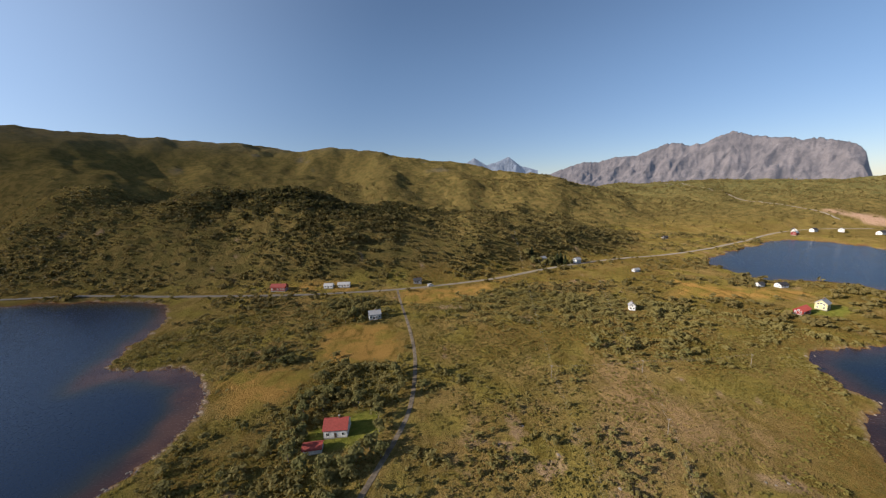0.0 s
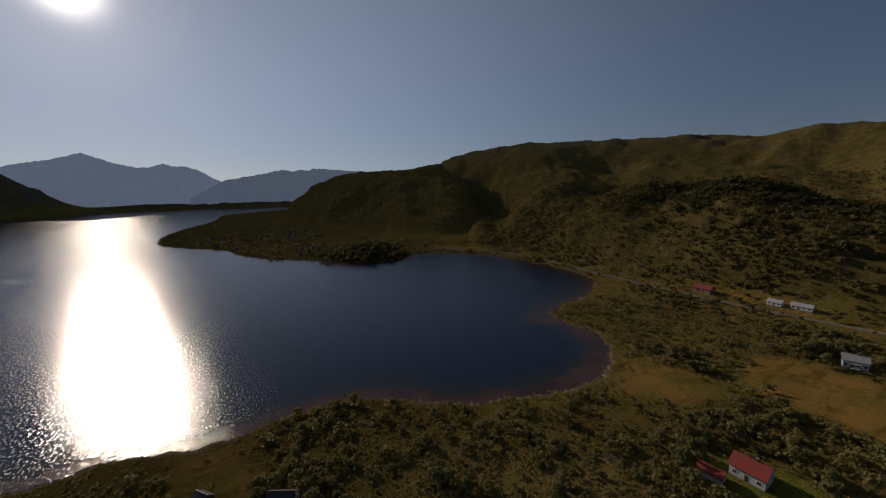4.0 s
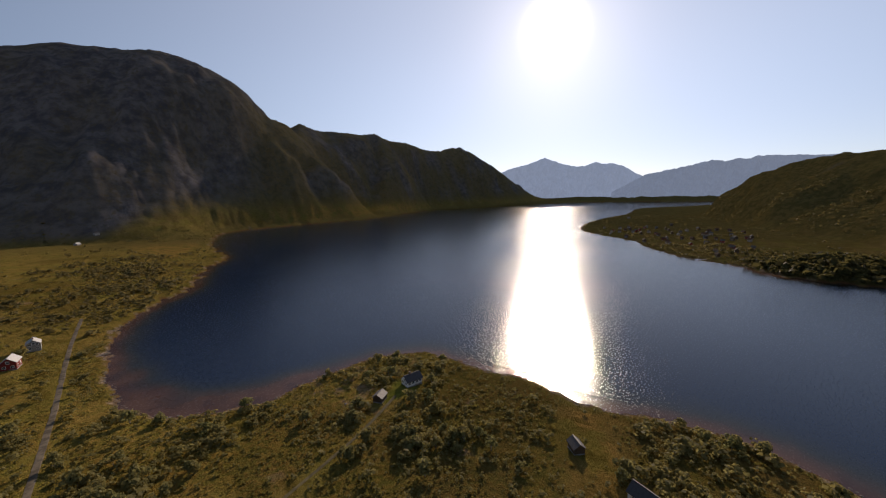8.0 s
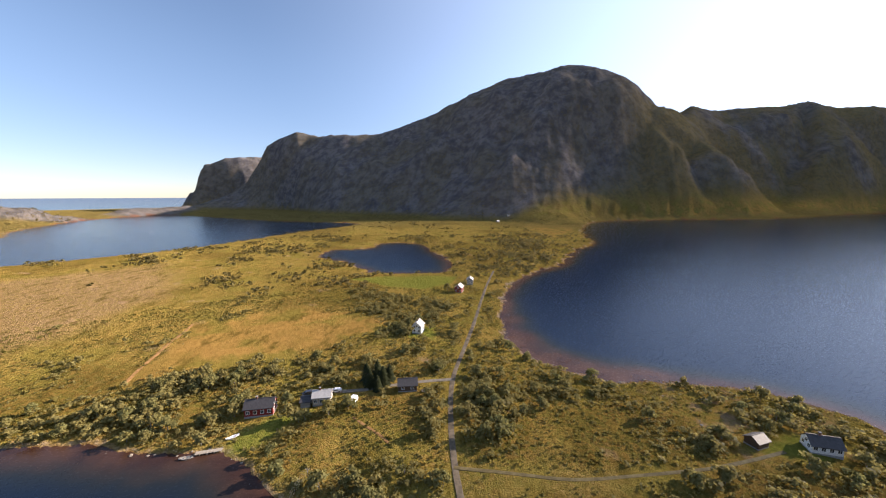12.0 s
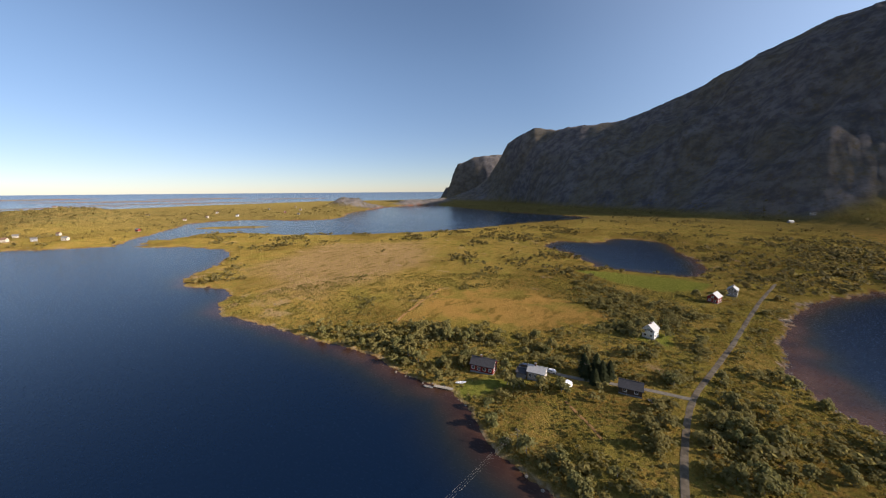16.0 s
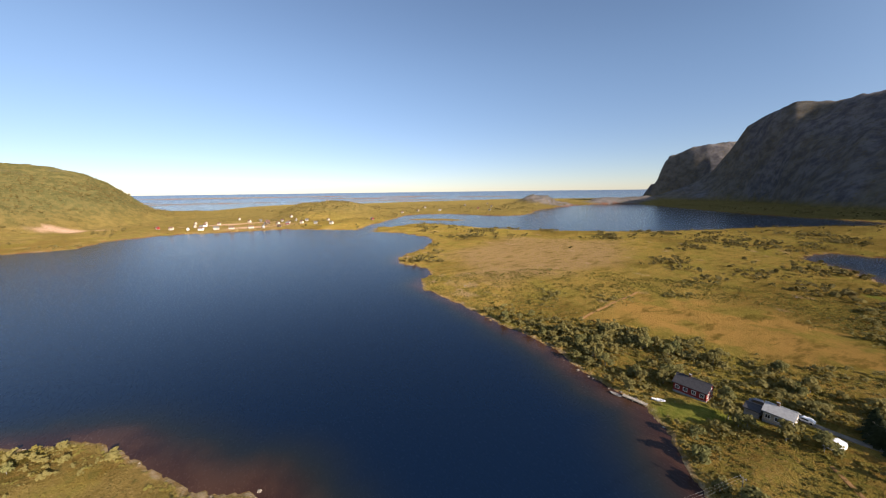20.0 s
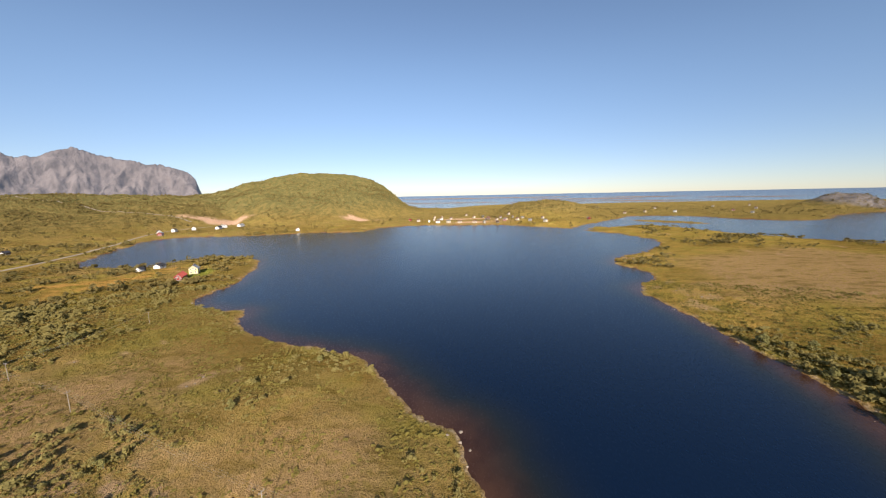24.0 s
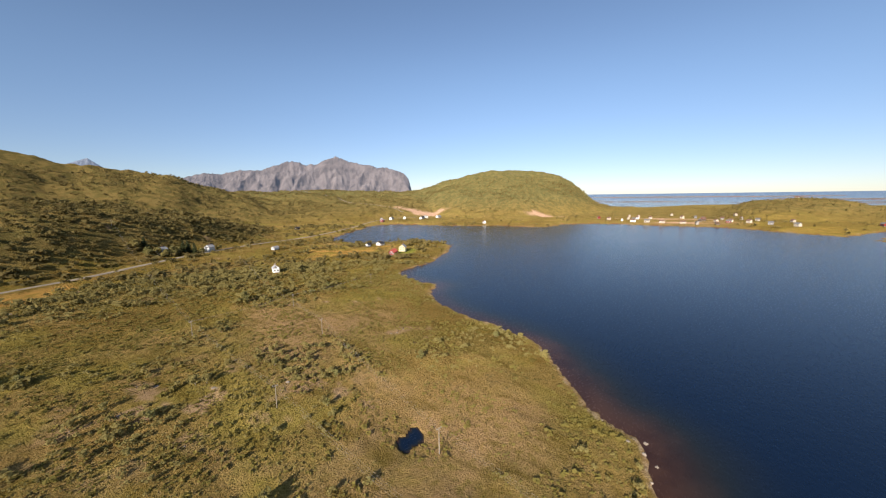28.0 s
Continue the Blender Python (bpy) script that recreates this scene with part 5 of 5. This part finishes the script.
for k, (x, y, s) in enumerate(BOULDERS):
    b = new("boulder", shapes[k % 4])
    b.location, b.scale, b.rotation_euler = (x, y, max(ground(x, y), -0.1) + s * 0.08), (s * 0.65, s * 0.52, s * 0.5), (0, 0, k * 1.3)
    tagged(b, "pale weathered boulder at the water's edge", "boulder", "shore boulders")


# ---------------------------------------------------------------- trees and bushes
def crown(seed, quads, wide=0.5, low=0.08, lumps=6, leaf=0.11):
    """Leaf clumps of a rounded, uneven crown one metre high, as four-cornered pieces."""
    r = np.random.RandomState(seed)
    centres = np.column_stack([r.normal(0, wide * 0.42, lumps), r.normal(0, wide * 0.42, lumps), r.uniform(low + 0.22, 0.78, lumps)])
    centres[0] = (0, 0, 0.7)
    radii = r.uniform(0.16, 0.29, lumps)
    k = r.randint(0, lumps, quads)
    d = r.normal(size=(quads, 3))
    d[:, 2] = np.abs(d[:, 2]) * 0.9 - 0.25
    d /= np.linalg.norm(d, axis=1, keepdims=True)
    p = centres[k] + d * (radii[k] * r.uniform(0.65, 1.08, quads))[:, None]
    n = d + r.normal(size=(quads, 3)) * 0.38
    n /= np.linalg.norm(n, axis=1, keepdims=True)
    a = np.cross(n, r.normal(size=(quads, 3)))
    a /= np.linalg.norm(a, axis=1, keepdims=True)
    b = np.cross(n, a)
    s = leaf * r.uniform(0.6, 1.35, (quads, 1))
    v = np.stack([p - a * s - b * s * 0.7, p + a * s * 0.8 - b * s, p + a * s + b * s * 0.8, p - a * s * 0.7 + b * s], 1)
    return v.reshape(-1, 3), np.arange(quads * 4).reshape(-1, 4)


def spruce_crown(seed, quads):
    r = np.random.RandomState(seed)
    t = r.uniform(0, 1, quads) ** 1.3
    z = 0.08 + 0.92 * t
    rad = (1 - t) ** 0.72 * 0.30 * (0.75 + 0.35 * np.cos(t * 55)) + 0.012
    a = r.uniform(0, 6.283, quads)
    out = np.column_stack([np.cos(a), np.sin(a), np.full(quads, -0.45)])
    p = np.column_stack([np.cos(a) * rad * 0.8, np.sin(a) * rad * 0.8, z])
    side = np.column_stack([-np.sin(a), np.cos(a), r.uniform(-0.3, 0.3, quads)])
    s = (0.05 + 0.05 * (1 - t))[:, None]
    v = np.stack([p - out * s - side * s * 0.6, p - out * s + side * s * 0.6, p + out * s + side * s * 0.35, p + out * s - side * s * 0.35], 1)
    return v.reshape(-1, 3), np.arange(quads * 4).reshape(-1, 4)


def wood_mesh(seed, name="trunk"):
    r = random.Random(seed)
    bm = bmesh.new()
    last, width = Vector((0, 0, -0.04)), 0.028
    for k in range(4):
        nxt = last + Vector((r.uniform(-0.03, 0.03), r.uniform(-0.03, 0.03), 0.19))
        rod(bm, last, nxt, width, width * 0.72, 6)
        last, width = nxt, width * 0.72
        for _ in range(2):
            a = r.uniform(0, 6.28)
            rod(bm, last, last + Vector((math.cos(a) * 0.2, math.sin(a) * 0.2, 0.16)), width * 0.6, width * 0.2, 4)
    return mesh_of(bm, name, BARK)


def thicket(x, y):
    """How closely trees and bushes stand, 0 to 1."""
    land, road = lookup(LAND, x, y), lookup(ROADS, x, y)
    rise, peak = lookup(RISE, x, y), lookup(PEAK, x, y)
    clump = fbm(x, y, 34, 4, 81)
    d = smooth(clump, 0.07, 0.33) * 0.64 + 0.018
    for cx, cy, ra, w in GROVES:
        d = d + 0.85 * w * np.exp(-((x - cx) ** 2 + (y - cy) ** 2) / ra ** 2)
    d = d * (0.3 + 0.7 * smooth(fbm(x, y, 9, 3, 83), -0.25, 0.15))
    slope = smooth(rise, 1.5, 16) * (1 - smooth(rise, 105, 165))
    d = np.maximum(d, slope * (0.36 + 0.58 * smooth(fbm(x, y, 120, 4, 82), -0.05, 0.3)))
    d = d * (1 - 0.985 * smooth(rise, 95, 160)) * (1 - smooth(peak, 15, 70))
    d = d * (1 - lookup(COVER["dry"], x, y)) * (1 - lookup(COVER["lawn"], x, y)) * (1 - 0.85 * lookup(COVER["bog"], x, y)) * (1 - lookup(COVER["scree"], x, y))
    d = d * smooth(land, 0.8, 3.5) * smooth(road, 2.6, 5.5)
    for cx, cy in CLEAR:
        d = d * smooth(np.hypot(x - cx, y - cy), 7, 11)
    return np.clip(d, 0, 1)


# groves: middle, reach, weight (negative: open heath)
GROVES = [(60, -118, 6, 0.8), (56, -112, 6, 0.9), (98, -124, 9, 0.9), (110, -127, 9, 0.9), (122, -129, 9, 0.9), (136, -128, 9, 0.8), (150, -127, 9, 0.7), (104, -136, 9, 0.7), (118, -140, 9, 0.7), (37, -150, 5, 0.8), (45, -152, 5, 0.8), (28, -163, 8, 0.7), (45, -168, 8, 0.6), (-2, -150, 5, 0.7),
          (-150, 388, 25, 0.9), (-125, 398, 25, 0.8), (-60, 382, 22, 0.9), (-35, 392, 18, 0.8), (20, 395, 25, 0.8), (60, 408, 25, 0.8), (-220, 368, 25, 0.7), (-185, 390, 22, 0.8), (0, 328, 18, 0.5), (-75, 300, 20, 0.7), (-150, 318, 26, 0.6),
          (-7, -120, 5, 0.8), (-16, -142, 5, 0.8), (-9, -163, 5, 0.8), (-22, -172, 6, 0.8), (-18, -200, 6, 0.7), (-34, -214, 6, 0.8), (-30, -246, 6, 0.7), (-44, -262, 7, 0.8), (-38, -288, 6, 0.6), (-56, -304, 7, 0.7),
          (-10, 190, 6, 0.7), (-24, 212, 6, 0.7), (-14, 228, 6, 0.6), (-34, 240, 6, 0.6), (-12, 160, 6, 0.8), (-26, 144, 5, 0.8), (-40, 92, 6, 0.7), (-24, 92, 6, 0.7), (230, -560, 60, 0.5), (200, -330, 50, 0.4), (120, -420, 40, 0.45), (60, -380, 25, 0.4),
          (92, -338, 12, 0.9), (68, -327, 12, 1.0), (43, -299, 11, 1.1), (23, -282, 11, 1.1), (6, -278, 10, 1.1), (-6, -278, 9, 1.0), (41, -272, 11, 1.1), (23, -258, 11, 1.1), (9, -244, 10, 1.1), (1, -243, 9, 0.8),
          (32, -290, 9, 1.0), (56, -312, 10, 1.0), (32, -265, 9, 1.0), (6, -208, 8, 0.9), (-6, -218, 7, 0.9), (-19, -262, 9, 0.7), (14, -222, 8, 1.0), (-41, -240, 8, 0.8),
          (-178, -630, 45, 0.9), (-240, -760, 55, 0.9), (-122, -505, 32, 0.9), (-88, -402, 22, 0.9), (-70, -384, 15, 0.7), (-150, -570, 35, 0.8), (-300, -900, 60, 0.7),
          (53, -107, 7, 1.0), (45, -101, 7, 1.0), (34, -95, 7, 1.1), (28, -93, 6, 1.1), (22, -95, 7, 1.1), (15, -98, 8, 1.1), (9, -103, 7, 1.0), (2, -99, 8, 1.0), (-6, -98, 6, 0.9), (-20, -138, 9, 1.0), (-18, -128, 8, 1.0), (-27, -117, 8, 0.9),
          (-21, -156, 9, 0.9), (-3, -134, 5, 0.8), (48, -131, 5, 1.0), (42, -133, 4, 1.0), (33, -135, 5, 1.0), (18, -165, 8, 0.8), (114, -165, 9, 0.7), (102, -159, 8, 0.8), (90, -160, 8, 0.7), (84, -128, 7, 0.8), (84, -177, 7, 0.7), (94, -143, 9, -0.5), (120, -147, 9, -0.4),
          (40, -113, 11, -1.0), (30, -110, 11, -1.0), (20, -117, 12, -1.1), (5, -117, 8, -0.9), (10, -129, 9, -1.0), (22, -128, 9, -0.8), (0, -172, 12, -0.6), (-5, -195, 12, -0.7),
          (23, 121, 16, 0.45), (10, 120, 14, 0.4), (78, 87, 10, 0.5), (67, 82, 10, 0.5), (127, 192, 14, 0.6), (148, 182, 14, 0.5), (100, 203, 14, 0.6), (111, 281, 30, 0.7), (86, 324, 30, 0.6), (120, 424, 12, 1.3), (128, 425, 10, 1.2),
          (-175, 535, 85, 0.9), (-90, 560, 80, 0.7), (-230, 520, 60, 0.5), (-80, 95, 45, 0.55), (-55, 100, 30, 0.5), (-50, 180, 28, 0.7), (-70, 165, 25, 0.5), (-110, 222, 38, 0.6), (-60, 285, 22, 0.5), (-140, 300, 40, 0.4), (-185, 250, 35, 0.45), (-25, 80, 30, 0.4),
          (60, 290, 40, 0.4), (130, 280, 45, 0.7), (190, 260, 45, 0.7), (240, 235, 30, 0.5), (80, 330, 40, 0.3), (120, 205, 30, 0.4), (20, 260, 40, 0.3), (330, 270, 30, 0.4),
          (45, 95, 22, 0.35), (25, 110, 25, 0.3), (60, 110, 18, 0.3), (80, 15, 14, 0.5), (90, 90, 22, 0.25),
          (100, -128, 22, 0.3), (130, -135, 25, 0.42), (165, -128, 25, 0.4), (80, -150, 22, 0.25), (110, -150, 22, 0.25), (60, -165, 20, 0.45), (10, -175, 30, 0.45), (25, -225, 25, 0.75), (45, -260, 25, 0.65), (0, -255, 20, 0.4),
          (-5, -190, 20, 0.4), (35, -108, 14, 0.8), (20, -100, 14, 0.6), (50, -112, 12, 0.5), (-28, -145, 18, 0.75), (-55, -148, 18, 0.6), (-85, -140, 16, 0.5), (-60, -112, 14, 0.4), (-95, -75, 30, 0.45), (-45, -122, 20, -0.4), (-75, -118, 22, -0.35),
          (-130, -60, 30, 0.45), (-110, -30, 35, 0.4), (-130, 20, 30, 0.3), (-100, 50, 40, 0.35), (-70, 40, 40, 0.3), (-60, -320, 22, 0.5), (-110, -430, 40, 0.5), (-170, -500, 50, 0.5), (-60, -400, 40, 0.4),
          (-620, 140, 70, 0.8), (-560, 165, 60, 1.2), (-540, 120, 40, 1.0), (-880, -20, 110, 0.4), (-1020, -120, 90, 0.4), (-760, 60, 70, 0.45), (940, 20, 90, 0.35), (1000, -120, 90, 0.35), (-580, 180, 45, 0.8), (-700, 100, 80, 0.4), (150, 430, 30, 0.5), (110, 435, 20, 0.6), (230, 480, 40, 0.4),
          (75, 42, 30, -0.5), (30, 58, 13, 0.5), (44, 66, 11, 0.5), (18, 74, 13, 0.5), (52, 82, 11, 0.45), (4, 90, 14, 0.45), (100, 150, 45, -0.45), (320, -300, 130, -0.5), (250, -200, 70, -0.4), (120, -330, 80, -0.3), (110, 60, 35, -0.5), (140, 110, 30, -0.4), (0, 160, 35, -0.2), (40, 200, 40, -0.15)]
CLEAR = [(-47, 135.5), (-53.5, 124.5), (-40, 132), (-55, 262), (65, -136), (43.5, -141), (50, -140), (7, -147), (29, -140), (4, -215), (-30, -307), (-43, -336), (-134, -106), (-114, -108), (-112.5, -3), (148, 264),
         (293, 258), (268, 250), (-168, 349), (-118, 351), (-103, 352), (-28, 361), (166, 425), (123, 426), (316, 316), (62, 54), (-14, 352)]



def planted(count, low, high, height, spread, templates, name, label, material, dense=1.18, tint_high=0.7, stands=()):
    p = places(count, low, high)
    if stands:
        p = p[rs.rand(len(p)) < sum(np.exp(-((p[:, 0] - cx) ** 2 + (p[:, 1] - cy) ** 2) / ra ** 2) for cx, cy, ra in stands)]
    p = p[rs.rand(len(p)) < thicket(p[:, 0], p[:, 1]) ** dense]
    tall = height * np.clip(rs.lognormal(0, spread, len(p)), 0.45, 1.9) * (0.75 + 0.5 * vnoise(p[:, 0] / 40, p[:, 1] / 40, 91))
    tall = tall * (0.62 + 0.38 * smooth(np.hypot(p[:, 0], p[:, 1]), 60, 150)) * (1 - 0.34 * smooth(p[:, 0], -15, 25) * smooth(p[:, 1], -20, 20) * (1 - smooth(p[:, 1], 170, 230)))
    kind = rs.randint(0, len(templates), len(p))
    vs, fs, tints, base = [], [], [], 0
    for k, t in enumerate(templates):
        q = kind == k
        v, f = scatter(t, np.column_stack([p[q], lookup(GZ, p[q, 0], p[q, 1])]), tall[q], rs.uniform(0, 6.28, q.sum()), 1.0, 1.3)
        vs.append(v)
        fs.append(f + base)
        base += len(v)
        tints.append(np.repeat(rs.beta(1.2, 2.2, q.sum()) * tint_high, t[0].shape[0]))
    ob = new(name, quick_mesh(name, np.concatenate(vs), np.concatenate(fs), material, True, {"tint": np.concatenate(tints)}))
    return tagged(ob, label, "bushes", kind="stuff"), len(p)


NEAR = [crown(k, 76, leaf=0.094, lumps=8) for k in range(6)]
LOW = [crown(110 + k, 13, wide=0.8, low=-0.1, leaf=0.2, lumps=5) for k in range(5)]
MID = [crown(20 + k, 12, leaf=0.23, lumps=5) for k in range(5)]
FARC = [crown(40 + k, 7, leaf=0.3, lumps=3) for k in range(4)]
planted(34000, 25, 330, 2.15, 0.45, NEAR, "birch_thicket", "dense low birch and willow bushes on the heath", LEAF)
planted(110000, 40, 330, 0.85, 0.4, LOW, "willow_scrub", "knee-high willow and dwarf birch scrub on the heath", LEAF, 0.95)
planted(135000, 330, 800, 2.35, 0.4, MID, "hillside_birch_wood", "autumn birch wood on the hillsides", FARLEAF)
planted(130000, 800, 1900, 2.7, 0.3, FARC, "distant_birch_wood", "far birch scrub on the fells", FARLEAF)

planted(90000, 380, 760, 4.4, 0.3, MID, "dark_hillside_wood", "dark green wood on the steep front of the hill", DARKLEAF,
        stands=((-175, 560, 80), (-85, 580, 60), (-240, 540, 50), (-575, 160, 70), (-545, 120, 45), (-640, 150, 60), (-300, 560, 40)))

# single trees, nearest the lanes and shores
variants = []
for k in range(6):
    v, f = crown(60 + k, 330, wide=0.42 + 0.03 * k, leaf=0.062, lumps=9)
    variants.append((quick_mesh("crown", v, f, LEAF, True, {"tint": np.zeros(len(v))}), wood_mesh(70 + k)))
spruces = []
for k in range(2):
    v, f = spruce_crown(80 + k, 420)
    spruces.append((quick_mesh("crown", v, f, SPRUCE, True, {"tint": np.zeros(len(v))}), wood_mesh(90 + k)))


def tree(x, y, high, meshes, name, label, group, turn):
    e = empty(name, x, y, turn)
    e.scale = (high, high, high)
    shared("trunk", meshes[1], e)
    shared("crown", meshes[0], e)
    return tagged(e, label, "tree", group)


count = 0
wild = places(9000, 60, 240)
for (x, y), close in zip(wild, thicket(wild[:, 0], wild[:, 1])):
    if count >= 270:
        break
    if rs.rand() < close ** 2 * 0.6:
        tree(x, y, rs.uniform(3.6, 7.2) * (0.5 if x > 0 and -20 < y < 190 else 0.9), variants[count % 6], "birch_tree", "bushy green and yellow birch tree on the heath", "birch trees", rs.uniform(0, 360))
        count += 1
for k, (x, y, h) in enumerate([(18, -153, 9), (21, -157, 10), (24, -152.5, 8.5), (15.5, -156.5, 8), (26, -157, 9), (20, -149, 7), (140, 428, 12), (146, 432, 13), (150, 427, 11), (143, 436, 12), (112, 440, 10)]):
    tree(x, y, h, spruces[k % 2], "spruce_tree", "dark tall spruce tree near a house", "spruce trees", k * 77)

for k, (x, y, h) in enumerate([(-31, 143, 7), (-29, 134, 6.5), (-31, 124, 7.5), (-35, 118, 7), (-63, 130, 7.5), (-67, 137, 7), (-61, 119, 8), (-70, 124, 7), (-46, 114, 7.5), (-54, 114, 7), (-39, 113, 8), (-33, 152, 6),
                               (-42, 153, 7), (-58, 150, 7.5), (-66, 148, 6.5), (-25, 158, 7), (-24, 168, 6.5), (-28, 178, 7), (-26, 120, 6), (-76, 258, 9), (-70, 264, 10), (-66, 270, 9), (-73, 272, 8.5), (-63, 255, 7), (-46, 270, 7),
                               (104, 436, 9), (112, 428, 9), (118, 424, 10), (124, 422.5, 9), (129, 424, 10), (135, 428, 9), (110, 423, 8), (133, 424, 7), (156, 424, 6), (178, 432, 7), (30, -136, 6), (37, -133, 6.5), (51, -132, 6.5), (56, -142, 6), (76, -141, 6), (12, -211, 7), (-3, -222, 6.5), (9, -226, 7), (14, -219, 6),
                               (-20, -316, 7), (-36, -322, 6.5), (-121, -98, 5.5), (-140, -98, 5.5), (-126, -116, 5), (-104, -6, 5.5), (-120, -10, 5), (-108, 5, 6)]):
    tree(x, y, h, variants[k % 6], "birch_tree", "large leafy birch tree beside a house", "garden trees", k * 53)


def plank_heap(x, y):
    e = empty("plank_heap", x, y, 20)
    for k in range(14):
        board = part("board", box(bmesh.new(), (2.6, 0.2, 0.06)), PLANK if k % 3 else BROWNWOOD, e)
        board.location, board.rotation_euler = (rng.uniform(-0.8, 0.8), rng.uniform(-0.7, 0.7), 0.08 + 0.05 * k), (rng.uniform(-0.15, 0.15), rng.uniform(-0.12, 0.12), rng.uniform(0, 3.1))
    return tagged(e, "loose heap of old brown boards beside the barn", "plank heap")


plank_heap(-0.5, -147)

# tufts of heather and grass near the lanes
tuft = crown(99, 5, wide=0.9, low=-0.2, lumps=4, leaf=0.32)
p = places(120000, 50, 330)
keep = (lookup(LAND, p[:, 0], p[:, 1]) > 1.5) & (lookup(ROADS, p[:, 0], p[:, 1]) > 2.2) & (fbm(p[:, 0], p[:, 1], 12, 3, 95) > -0.1) & (lookup(COVER["lawn"], p[:, 0], p[:, 1]) < 0.2) & (lookup(COVER["dry"], p[:, 0], p[:, 1]) < 0.4)
p = p[keep]
v, f = scatter(tuft, np.column_stack([p, lookup(GZ, p[:, 0], p[:, 1]) - 0.1]), rs.gamma(3, 0.15, len(p)) + 0.22, rs.uniform(0, 6.28, len(p)), 0.7)
tagged(new("heath_tufts", quick_mesh("heath_tufts", v, f, HEATHER, True, {"tint": np.repeat(rs.rand(len(p)) * 0.8, len(tuft[0]))})), "tufts of dry grass and heather", "heather", kind="stuff")
